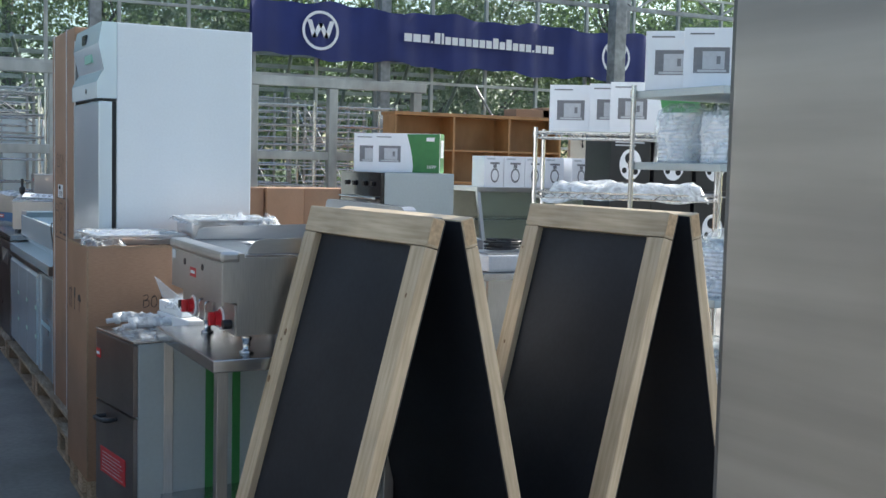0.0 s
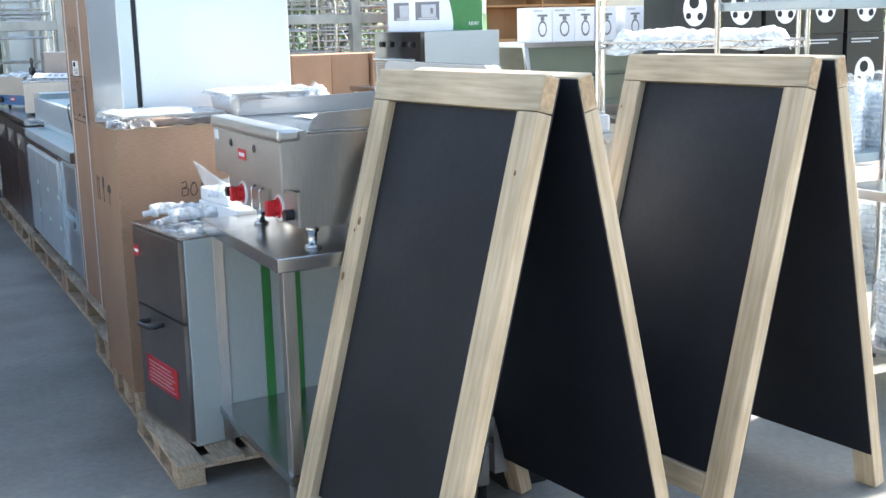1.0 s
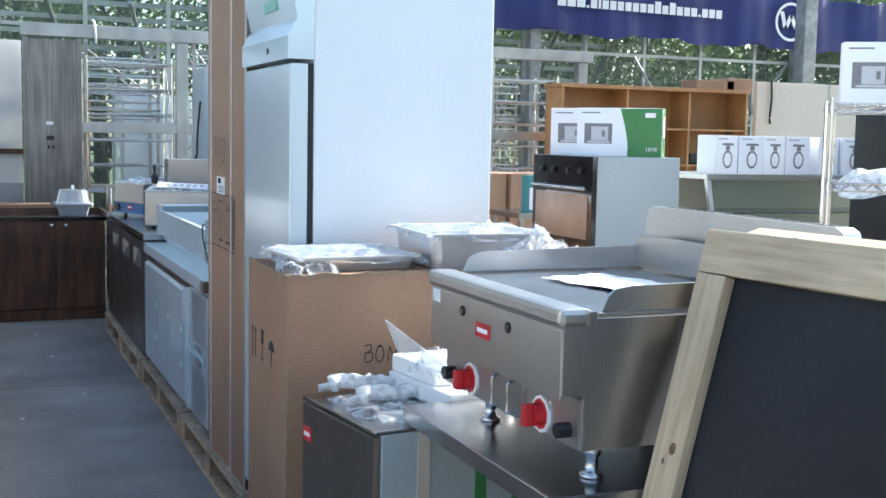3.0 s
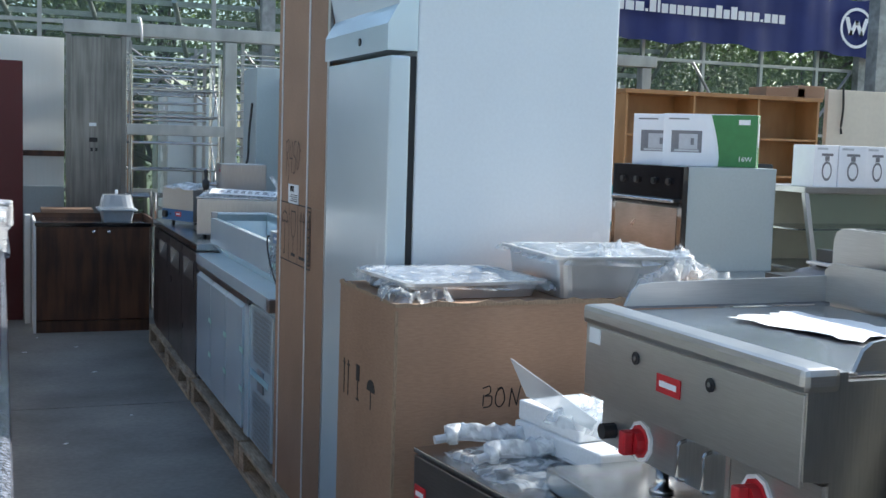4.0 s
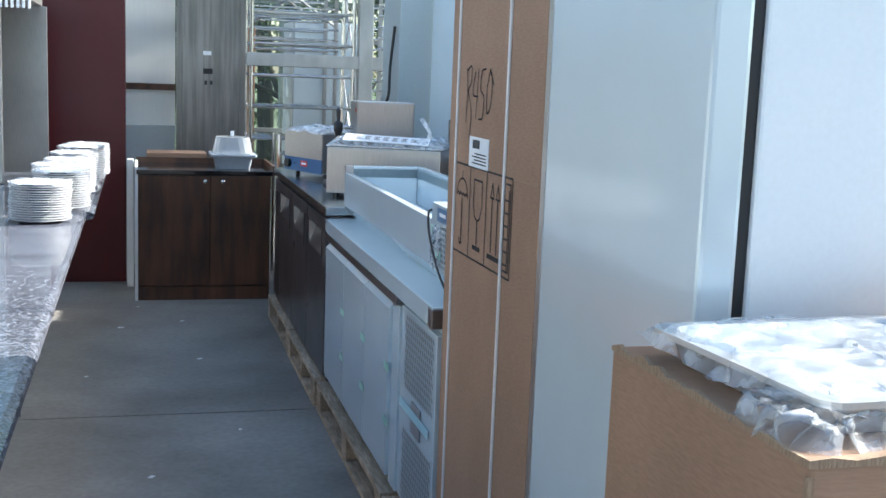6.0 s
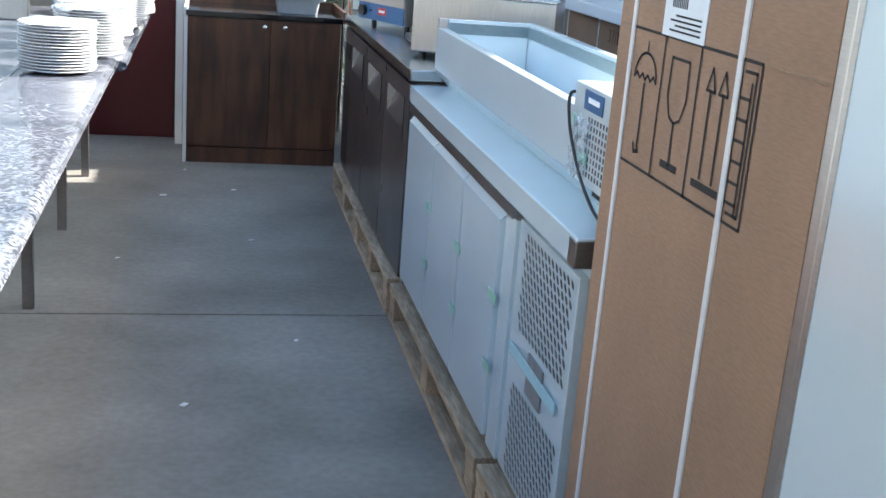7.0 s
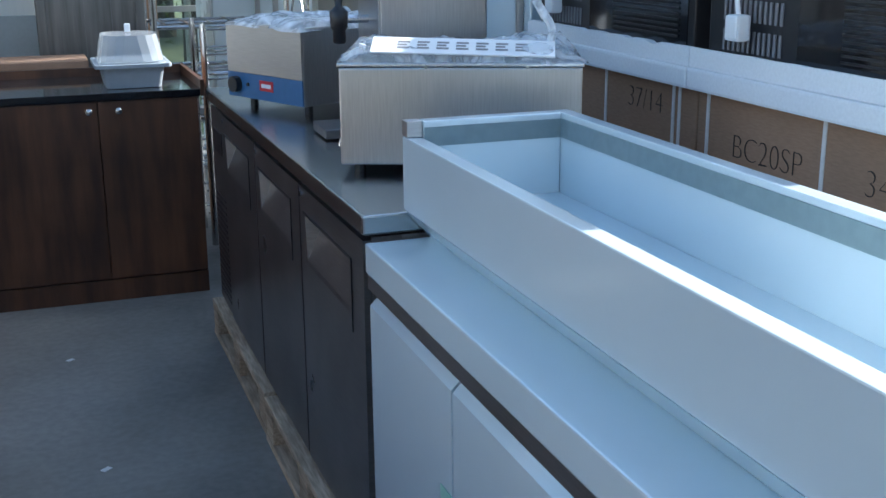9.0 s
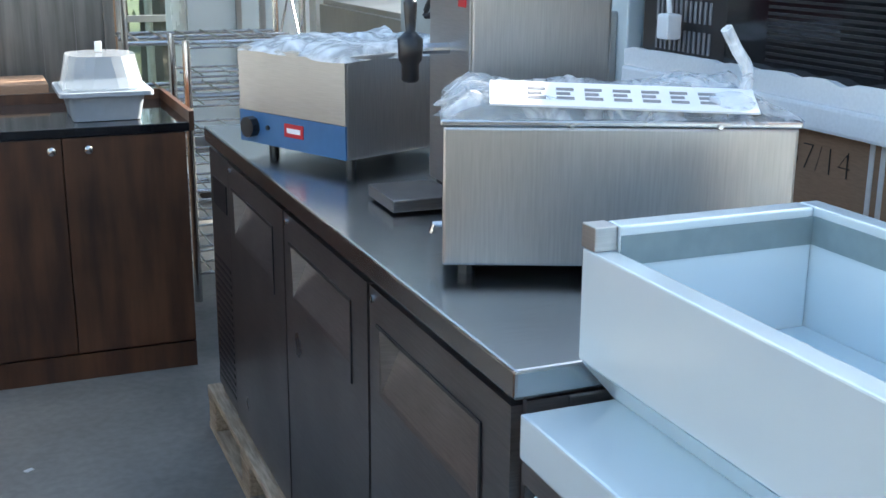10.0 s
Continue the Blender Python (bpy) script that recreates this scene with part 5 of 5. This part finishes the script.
for x in (1.96, 3.1, 4.2, 5.20, 6.33):
    part("post", B((x, -0.04, 0, x + 0.11, 0.07, 2.44), bevel=0.008), ALU, pt)
part("low_beam", B((1.095, -0.03, 0.55, 6.4, 0.05, 0.62), bevel=0.006), ALU, pt)
part("hook", tube(bmesh.new(), curve_points([(1.22, -0.055, 2.40), (1.21, -0.08, 2.52), (1.2, -0.06, 2.60), (1.19, 0.0, 2.61)], 5), 0.012), STRAP, pt)

def rail_rack(x0, x1, y0, y1, label, seed):
    """A trolley of level chrome rails between uprights with cross braces."""
    r = thing("rail_rack", (0, 0, 0), label, "rack", "chrome racks behind the partition")
    rn = random.Random(seed)
    for x in (x0, x1):
        for y in (y0, y1):
            part("upright", R(((x, y, 0.03), (x, y, 2.30), 0.016)), CHROME, r)
    for k in range(9):
        z = 0.28 + 0.245 * k
        for y in (y0, (y0 + y1) / 2, y1):
            part("rail", R(((x0, y, z), (x1, y, z + rn.uniform(-0.004, 0.004)), 0.011)), CHROME, r)
        bm = bmesh.new()
        for j in range(int((x1 - x0) / 0.12)):
            rod(bm, (x0 + 0.06 + 0.12 * j, y0, z + 0.012), (x0 + 0.06 + 0.12 * j, y1, z + 0.012), 0.005, 5)
        part("cross_wires", bm, CHROME, r, kind="stuff")
    for z in (0.5, 1.2, 1.9):
        for s in (-0.3, 0.3):
            bm = bmesh.new()
            rod(bm, (x1 + 0.011 * (s > 0), y0, z - s), (x1 + 0.011 * (s > 0), y1, z + s), 0.006, 6)
            part("cross_brace", bm, CHROME, r)
    return r


rail_rack(1.15, 1.95, 13.15, 13.65, "chrome tray rack with many level rails", 1)
rail_rack(4.3, 5.1, 13.2, 13.8, "chrome tray rack beside the partition post", 3)
rail_rack(5.35, 6.25, 13.3, 13.85, "chrome tray rack loaded with metal trays", 4)
def tray_trolley(x0, x1, y0, y1, z0, z1, label):
    """A trolley of closely set tray slides between square uprights."""
    r = thing("tray_trolley", (0, 0, 0), label, "trolley", "tray trolleys behind the partition")
    for x in (x0, x1):
        for y in (y0, y1):
            part("upright", B((x - 0.014, y - 0.014, 0.0, x + 0.014, y + 0.014, z1 + 0.06)), ALU, r)
    n = int((z1 - z0) / 0.085)
    for k in range(n + 1):
        z = z0 + 0.085 * k
        for y in (y0 - 0.016, y1 + 0.016):
            part("slide", R(((x0 - 0.02, y, z), (x1 + 0.02, y, z), 0.009)), CHROME, r)
    for y in (y0, y1):
        for a, b in ((z0 + 0.2, z1), (z1, z0 + 0.2)):
            part("brace", R(((x0, y + (0.03 if a > b else 0.045), a), (x1, y + (0.03 if a > b else 0.045), b), 0.01)), GALV, r)
    return r


for x0, x1, y0, z0, z1 in ((1.2, 1.9, 13.72, 1.72, 2.4), (2.15, 3.0, 13.1, 1.15, 2.4), (3.22, 4.05, 13.95, 0.9, 2.35), (4.3, 5.15, 14.3, 0.5, 2.4), (5.4, 6.25, 14.35, 0.6, 2.3), (6.6, 7.4, 13.6, 0.8, 2.2)):
    tray_trolley(x0, x1, y0, y0 + 0.55, z0, z1, "steel tray trolley with many close slides")
rail_rack(1.3, 2.5, 12.5, 12.85, "low chrome rail rack standing before the partition", 6).scale = (1, 1, 0.47)

for x, w, lab in ((1.62, 0.72, "white upright freezer behind the racks"), (2.55, 0.8, "white upright freezer with a glossy side")):
    f = thing("white_freezer", (x, 14.3, 0), lab, "freezer", "white freezers by the glass")
    part("body", B((0, 0.03, 0.06, w, 0.7, 1.98), bevel=0.008), WHITE_SIDE, f)
    part("door", B((0.004, -0.015, 0.07, w - 0.004, 0.029, 1.97), bevel=0.01), WHITE, f)
    part("plinth", B((0.03, 0.04, 0, w - 0.03, 0.66, 0.059)), BLACK, f)
bc = carton("brown_carton", (0.95, 14.1, 0), (0.32, 0.4, 1.9), "tall brown carton behind the racks")
for i in range(5):
    g = carton("stacked_carton", (3.0 + 0.42 * i, 11.2 + 0.05 * (i % 2), 0), (0.40, 0.5, 1.28), "tall plain brown carton standing in a row", "row of brown cartons")
for i in range(3):
    t = thing("teal_pack", (4.35 + 0.17 * i, 10.2, 1.0), "slim teal and white retail pack", "box", "teal packs on the table")
    part("body", B((0, 0, 0, 0.15, 0.12, 0.30), bevel=0.004), TEAL, t)
    part("window", B((0.015, -0.002, 0.02, 0.135, -0.0005, 0.2)), PRINT_WHITE, t)
steel_table((4.2, 10.05, 0), 0.6, 0.9, 1.0, "steel table carrying teal packs", 0.3)

# ---- bookcase ----
bk = thing("bookcase", (5.80, 12.35, 0), "wide beech-veneer shelving unit with open bays", "bookcase")
WB, HB = 2.34, 2.17
part("back", B((0.02, 0.36, 0.05, WB - 0.02, 0.372, HB - 0.02)), BEECH, bk)
part("top", B((-0.02, -0.02, HB - 0.03, WB + 0.02, 0.38, HB + 0.01), bevel=0.004), BEECH, bk)
for x in (0.0, 0.78, 1.56, WB - 0.025):
    part("upright", B((x, 0.0, 0, x + 0.025, 0.36, HB - 0.031)), BEECH, bk)
for b in range(3):
    x0 = (0.026, 0.806, 1.586)[b]
    x1 = (0.779, 1.559, WB - 0.026)[b]
    for z in (0.06, 0.55, 0.95, 1.33, 1.72):
        part("shelf", B((x0, 0.01, z, x1, 0.359, z + 0.022)), BEECH, bk)
for i, (x, z, w, h) in enumerate(((1.65, 1.353, 0.2, 0.12), (0.9, 0.973, 0.3, 0.16), (1.7, 0.973, 0.25, 0.14), (0.2, 0.573, 0.3, 0.2))):
    k = tagged(part("black_case", B((0, 0, 0, w, 0.22, h), bevel=0.02), BLACK), "small black case on a bookcase shelf", "case", "cases in the bookcase")
    k.matrix_basis = pose(5.80 + x, 12.42, z)
scr = thing("cream_screen", (8.45, 12.6, 0), "cream panel screen with a hanging flex", "screen panel")
part("panel", B((0, 0, 0, 1.9, 0.06, 2.30), bevel=0.006), CREAM, scr)
part("panel_join", B((1.02, -0.004, 0, 1.05, -0.0005, 2.3)), ALU, scr)
part("flex", tube(bmesh.new(), curve_points([(0.18, -0.02, 2.32), (0.19, -0.025, 2.1), (0.17, -0.03, 1.9), (0.18, -0.03, 1.82)], 5), 0.012), RUBBER, scr)
for i, (x, w, h) in enumerate(((7.9, 0.5, 0.10), (8.3, 0.35, 0.13))):
    carton("flat_carton", (x - 0.4, 12.42, HB + 0.011), (w, 0.3, h), "flat brown carton lying on the bookcase")

# ---- banner ----
ban = thing("banner", (0, 15.28, 0.023), "long navy cloth banner with white print hung on the glass wall", "banner", ry=0.7)
bm = bmesh.new()
n = 90
cols = []
for i in range(n + 1):
    x = 4.9 + 8.6 * i / n
    sag = 0.03 * math.sin(i * 0.35) + 0.02 * math.sin(i * 0.9)
    cols.append([bm.verts.new((x, 0.035 * math.sin(i * 0.55 + z * 1.5) + 0.015 * math.sin(i * 1.7), z + sag * (1 - k * 0.5))) for k, z in enumerate((3.06, 3.25, 3.45, 3.65, 3.82))])
for a, b in zip(cols, cols[1:]):
    for k in range(4):
        bm.faces.new((a[k], b[k], b[k + 1], a[k + 1]))
part("cloth", bm, NAVY, ban, smooth=True)
part("hem_back", B((4.9, 0.055, 3.10, 13.5, 0.059, 3.80)), NAVY, ban)


def roundel(x):
    ring = bmesh.new()
    for k in range(36):
        a, b = 2 * math.pi * k / 36, 2 * math.pi * (k + 1) / 36
        v = [ring.verts.new((x + r * math.cos(t), -0.055, 3.44 + r * math.sin(t))) for r, t in ((0.235, a), (0.275, a), (0.275, b), (0.235, b))]
        ring.faces.new(v)
    part("print_ring", ring, PRINT_WHITE, ban)
    zig = bmesh.new()
    pts = [(-0.17, 0.12), (-0.09, -0.12), (0.0, 0.08), (0.09, -0.12), (0.17, 0.12)]
    for (a, b), (c, d) in zip(pts, pts[1:]):
        v = [zig.verts.new((x + u, -0.056, 3.46 + w)) for u, w in ((a - 0.035, b), (a + 0.035, b), (c + 0.035, d), (c - 0.035, d))]
        zig.faces.new(v)
    part("print_mark", zig, PRINT_WHITE, ban)


for i in range(10):
    part("tie", R(((5.0 + 0.93 * i, 0.03, 3.79), (5.0 + 0.93 * i, 0.30, 3.80), 0.006)), STRAP, ban)
roundel(5.9)
roundel(10.97)
rn = random.Random(2)
x = 7.2
for ch in range(23):
    w = 1.11 * (0.13 if ch < 3 else 0.055 if ch in (3, 5, 19) else 0.105)
    h = 0.035 if ch in (3, 19) else (0.16 if ch in (4, 5, 13, 15) else 0.115)
    part("print_bar", B((x, -0.058, 3.40, x + w - 0.022, -0.056, 3.40 + h)), PRINT_WHITE, ban)
    x += w


# ---- boxed fittings, ovens and shelving in the rear corner ----
def fitting_box(at, rz=0.0, length=0.60):
    """A white and green retail carton with a printed picture of its metal fitting."""
    b = thing("retail_carton", at, "white and green retail carton printed with a steel fitting", "box", "white and green cartons", rz=rz)
    h, d = 0.31, 0.15
    part("body", B((0, 0, 0, length, d, h), bevel=0.004), PRINT_WHITE, b)
    g = [(length * 0.60, 0.001), (length - 0.001, 0.001), (length - 0.001, h - 0.001), (length * 0.48, h - 0.001)]
    g = g[:2] + [g[2]] + [(length * (0.48 + 0.13 * math.sin((k + 1) / 7 * 1.57)), h * (1 - (k + 0.1) / 6.2)) for k in range(6)]
    part("green_print", prism(bmesh.new(), g, "y", -0.0018, -0.0004), GREEN, b)
    part("side_print", B((length + 0.0004, 0.01, 0.001, length + 0.0016, d - 0.005, h - 0.001)), GREEN, b)
    part("barcode", B((length + 0.002, 0.03, 0.12, length + 0.0028, 0.12, 0.26)), PRINT_WHITE, b)
    x0 = 0.05
    pic = part("picture", B((x0, -0.0018, 0.08, x0 + 0.18, -0.0004, 0.21)), GREY_PRINT, b)
    part("picture_front", B((x0 + 0.045, -0.003, 0.10, x0 + 0.155, -0.0019, 0.19)), LIGHT_PRINT, pic)
    part("picture_slot", B((x0 + 0.115, -0.0042, 0.125, x0 + 0.135, -0.0031, 0.165)), GREY_PRINT, pic)
    part("picture_base", B((x0 + 0.02, -0.003, 0.085, x0 + 0.165, -0.0019, 0.097)), LIGHT_PRINT, pic)
    part("heading", B((0.03, -0.0018, h - 0.035, 0.15, -0.0004, h - 0.027)), GREY_PRINT, b)
    part("white_tag", B((length * 0.80, -0.003, h - 0.06, length * 0.92, -0.0019, h - 0.03)), PRINT_WHITE, b)
    lettering("16W", 0.04, PRINT_WHITE, b, wall_facing_y(length * 0.88, -0.0026, 0.035), "printed_rating")
    return b


fitting_box((3.77, 8.37, 1.5015), -40, 0.55)
fitting_box((3.71, 8.62, 1.5015), -40, 0.55)

ov = thing("built_in_oven", (3.67, 7.95, 0.90), "grey-sided built-in oven with a black glass front", "oven")
part("case", B((0.02, 0, 0, 0.62, 0.80, 0.60), bevel=0.004), GREY_SIDE, ov)
fp = part("front", B((-0.015, 0.0, 0.0, 0.019, 0.80, 0.60), bevel=0.003), BLACK_GLASS, ov)
part("door_window", B((-0.018, 0.05, 0.08, -0.0155, 0.75, 0.36)), DARK_STEEL, fp)
part("handle", R(((-0.045, 0.05, 0.40), (-0.045, 0.75, 0.40), 0.011)), CHROME, fp)
for y in (0.14, 0.30, 0.50, 0.66):
    part("knob", R(((-0.035, y, 0.51), (-0.016, y, 0.51), 0.02)), BLACK, fp)
steel_table((3.6, 7.6, 0), 1.3, 0.9, 0.90, "steel table carrying the built-in oven", 0.3)


def wire_shelving(at, length, depth, levels, top, label, rz=0.0, solid=False):
    s = thing("wire_shelving", at, label, "shelving", "chrome shelving units", rz=rz)
    for x, y in ((0.36 if solid else 0, 0), (length, 0), (0, depth), (length, depth)):
        if length > 0:
            p = part("post", R(((x, y, 0.02), (x, y, top), 0.014)), CHROME, s)
            part("foot", R(((x, y, 0), (x, y, 0.02), 0.02)), BLACK, p)
            for z in levels:
                part("collar", R(((x, y, z - 0.035), (x, y, z + 0.004), 0.019)), CHROME, p)
    for z in levels:
        if solid:
            part("shelf", B((0.015, 0.0, z - 0.04, length - 0.015, depth, z), bevel=0.006), GREY_SIDE, s)
            continue
        bm = bmesh.new()
        for y in (0, depth):
            rod(bm, (0, y, z), (length, y, z), 0.006, 6)
            rod(bm, (0, y, z - 0.035), (length, y, z - 0.035), 0.005, 6)
            k = 0
            while k * 0.05 < length - 0.05:
                rod(bm, (k * 0.05, y, z - 0.035 * (k % 2)), (k * 0.05 + 0.05, y, z - 0.035 * ((k + 1) % 2)), 0.003, 4)
                k += 1
        for x in (0, length):
            rod(bm, (x, 0, z), (x, depth, z), 0.006, 6)
            rod(bm, (x, 0, z - 0.035), (x, depth, z - 0.035), 0.005, 6)
        for j in range(int(length / 0.045)):
            rod(bm, (0.03 + 0.045 * j, 0, z + 0.006), (0.03 + 0.045 * j, depth, z + 0.006), 0.0022, 4)
        part("wire_shelf", bm, CHROME, s)
    return s


wire_shelving((3.92, 6.15, 0), 1.15, 0.50, (0.30, 0.85, 1.42, 1.80), 1.83, "chrome wire shelving loaded with cartons", -38)
S1 = pose(3.92, 6.15, 0, 0, 0, -38)
for lx, ly in ((0.05, 0.33), (0.32, 0.17), (0.46, 0.01)):
    p = S1 @ Vector((lx, ly, 1.809))
    fitting_box(tuple(p), -38, 0.55)
wire_shelving((3.80, 4.27, 0), 1.3, 0.70, (0.35, 0.95, 1.62, 2.0), 2.03, "grey shelving with solid shelves and chrome posts", solid=True)
fitting_box((3.86, 4.64, 2.001), -40, 0.55)
fitting_box((3.80, 4.88, 2.001), -40, 0.55)
fitting_box((4.36, 4.33, 2.001), -8, 0.55)


def wrapped_stack(at, n, r, seed):
    s = thing("wrapped_dishes", at, "stack of pale dishes in crumpled clear plastic", "dishes", "wrapped dishes on the shelving")
    bm = bmesh.new()
    prof = []
    for k in range(n):
        prof += [(r, k * 0.022), (r * 1.03, k * 0.022 + 0.008), (r * 0.97, k * 0.022 + 0.019)]
    lathe(bm, prof, (0, 0, 0), 24)
    part("dish_pile", bm, PORCELAIN, s)
    wrap = bmesh.new()
    lathe(wrap, [(r * 1.16, 0), (r * 1.1, n * 0.008), (r * 1.15, n * 0.016), (r * 1.04, n * 0.022 + 0.01), (r * 0.6, n * 0.022 + 0.05), (r * 0.2, n * 0.022 + 0.035)], (0, 0, 0.001), 30)
    for v in wrap.verts:
        v.co += Vector((1, 1, 0.3)) * 0.03 * noise.noise(v.co * 17 + Vector((seed, 0, 0)))
    part("wrapping", wrap, FILM_CLEAR, s, smooth=True)
    return s


k = 0
for z in (0.951, 1.621, 0.351):
    for x in (4.02, 4.38, 4.76):
        for y in (4.45, 4.80):
            wrapped_stack((x, y, z), 11 + k % 2, 0.14, k)
            k += 1
sheetw = tagged(part("plastic_sheet", crumple(1.05, 0.5, 0.09, 51, 0.08, 34), FILM_WHITE, smooth=True), "heap of milky plastic sheeting on wire shelving", "plastic sheet")
sheetw.matrix_basis = S1 @ pose(0.57, 0.25, 1.432)
sheetw = tagged(part("plastic_sheet", crumple(1.0, 0.5, 0.12, 52, 0.08, 30), FILM_WHITE, smooth=True), "plastic sheeting on a lower wire shelf", "plastic sheet")
sheetw.matrix_basis = S1 @ pose(0.57, 0.25, 0.862)


def kettle_box(at, rz=0.0):
    b = thing("kitchen_scale_box", at, "small white box printed with a round dial scale", "box", "white scale boxes", rz=rz)
    part("body", B((0, 0, 0, 0.185, 0.185, 0.25), bevel=0.003), PRINT_WHITE, b)
    for x in (0.10,):
        bm = bmesh.new()
        bmesh.ops.create_circle(bm, cap_ends=True, segments=18, radius=0.050, matrix=pose(x, -0.0012, 0.095, 90, 0, 0) @ Matrix.Diagonal((0.8, 1.2, 1, 1)))
        d = part("picture", bm, GREY_PRINT, b)
        bm = bmesh.new()
        bmesh.ops.create_circle(bm, cap_ends=True, segments=18, radius=0.037, matrix=pose(x, -0.0024, 0.095, 90, 0, 0) @ Matrix.Diagonal((0.8, 1.2, 1, 1)))
        part("picture_dial", bm, PRINT_WHITE, d)
        part("heading", B((0.02, -0.0018, 0.222, 0.10, -0.0005, 0.234)), LIGHT_PRINT, b)
        part("picture_pan", B((x - 0.045, -0.0018, 0.185, x + 0.045, -0.0005, 0.200), (x - 0.016, -0.0018, 0.156, x + 0.016, -0.0005, 0.184)), GREY_PRINT, d)
    return b


for i in range(4):
    kettle_box((4.58 + 0.19 * i, 7.98 + 0.012 * (i % 2), 1.4005), -6 if i % 2 else 4)
for i in range(2):
    kettle_box((5.42 + 0.2 * i, 7.98, 1.4005), 5 - 8 * i)

gc = thing("glass_display", (4.5, 7.83, 0), "old glazed steel food display with a slanting front", "display cabinet")
gc.scale = (1, 1, 0.9595)
part("base", B((0, 0.02, 0.1, 1.9, 0.68, 0.95), bevel=0.005), STEEL_SIDE, gc)
part("top", B((0, 0.12, 1.42, 1.9, 0.68, 1.459), bevel=0.004), STEEL, gc)
part("rear_panel", B((0, 0.66, 0.951, 1.9, 0.675, 1.419)), CREAM, gc)
for x in (0.0, 1.87):
    part("end_frame", prism(bmesh.new(), [(0.0, 0.951), (0.03, 0.951), (0.15, 1.419), (0.12, 1.419)], "x", x, x + 0.03), STEEL, gc)
part("front_glass", prism(bmesh.new(), [(0.01, 0.955), (0.016, 0.955), (0.136, 1.417), (0.13, 1.417)], "x", 0.031, 1.869), GLASS_SHEET, gc)
part("shelf", B((0.03, 0.2, 1.18, 1.86, 0.65, 1.19)), STEEL_TOP, gc)
for x in (0.05, 1.8):
    part("foot", B((x, 0.1, 0, x + 0.05, 0.6, 0.099)), BLACK, gc)

st2 = steel_table((3.08, 5.72, 0), 1.0, 0.7, 0.95, "steel table with tills and cables", 0.35)
till = thing("till", (3.12, 6.12, 0.951), "dark grey till with a sloping keypad", "till")
part("body", prism(bmesh.new(), [(0, 0), (0.42, 0), (0.42, 0.16), (0.25, 0.14), (0, 0.06)], "y", 0, 0.40), GREY_PRINT, till)
part("keypad", B((0.03, 0.03, 0.083, 0.2, 0.37, 0.125)), BLACK, till)
part("screen", B((0.28, 0.05, 0.15, 0.32, 0.35, 0.23), bevel=0.004), BLACK, till)
part("lid", B((0.25, 0.02, 0.161, 0.42, 0.38, 0.175), bevel=0.004), LIGHT_PRINT, till)
sc = thing("weighing_scale", (3.38, 5.76, 0.951), "flat counter scale with a steel plate and coiled flex", "scale")
part("body", B((0, 0, 0, 0.36, 0.34, 0.10), bevel=0.02), LIGHT_PRINT, sc)
part("plate", B((0.02, 0.03, 0.101, 0.34, 0.31, 0.112), bevel=0.003), STEEL, sc)
coil = []
for k in range(70):
    a = k * 0.42
    coil.append((0.2 + 0.11 * math.cos(a) * (1 + 0.2 * math.sin(k)), 0.17 + 0.09 * math.sin(a), 0.122 + 0.0009 * k))
part("flex", tube(bmesh.new(), coil, 0.007, 6), RUBBER, sc, "coiled black flex")



def appliance_box(at, size, label):
    """A black retail box with the picture of a rounded white appliance."""
    b = thing("coffee_maker_box", at, label, "box", "black appliance boxes")
    w, d, h = size
    part("body", B((0, 0, 0, w, d, h), bevel=0.004), BLACK, b)
    m = h * 0.48
    pic = bmesh.new()
    prism(pic, [(w / 2 + 0.10 * math.cos(k * math.pi / 12), m + 0.115 * math.sin(k * math.pi / 12)) for k in range(24)], "y", -0.0012, -0.0003)
    face = part("picture", pic, PRINT_WHITE, b)
    for x, z, r in ((w / 2 - 0.01, m + 0.045, 0.042), (w / 2 - 0.055, m - 0.045, 0.022), (w / 2 + 0.045, m - 0.05, 0.026)):
        dot = bmesh.new()
        prism(dot, [(x + r * math.cos(k * math.pi / 8), z + r * math.sin(k * math.pi / 8)) for k in range(16)], "y", -0.0024, -0.0014)
        part("picture_dial", dot, BLACK_MATT, face)
    for k in range(2):
        part("print_bar", B((0.04, -0.0012, h - 0.05 - 0.022 * k, w - 0.06 - 0.08 * k, -0.0003, h - 0.04 - 0.022 * k)), LIGHT_PRINT, b)


for i in range(5):
    x = 5.03 + 0.395 * i
    appliance_box((x, 6.88 + 0.02 * (i % 2), 0.851), (0.375, 0.35, 0.565), "black retail box printed with a rounded appliance on a table")
    appliance_box((x + 0.008 * (i % 3), 6.89, 1.4165), (0.365, 0.33, 0.40), "black retail box stacked on a larger black box")
tb2 = steel_table((5.0, 6.8, 0), 1.0, 2.1, 0.85, "steel table under black boxes", 0)
wtab = steel_table((3.75, 3.42, 0), 0.72, 1.25, 0.85, "stainless work table with wrapped dishes below", 0.2)
for i, (x, y) in enumerate(((3.95, 3.62), (4.3, 3.65), (4.65, 3.62), (4.0, 3.95))):
    wrapped_stack((x, y, 0.201), 12, 0.12, 60 + i)

# ---- litter ----
rn = random.Random(9)
for x, y in ((0.56, 11.15), (0.73, 8.94), (0.30, 11.6), (0.2, 11.0), (0.35, 8.4), (0.05, 9.9), (0.62, 10.2)):
    s = rn.uniform(0.009, 0.018)
    lt = tagged(part("litter", B((-s, -s * 0.6, 0, s, s * 0.6, 0.002)), PAPER), "small scrap of white paper on concrete", "litter", "scraps on the floor")
    lt.matrix_basis = pose(x, y, 0.0015, 0, 0, rn.uniform(0, 90))
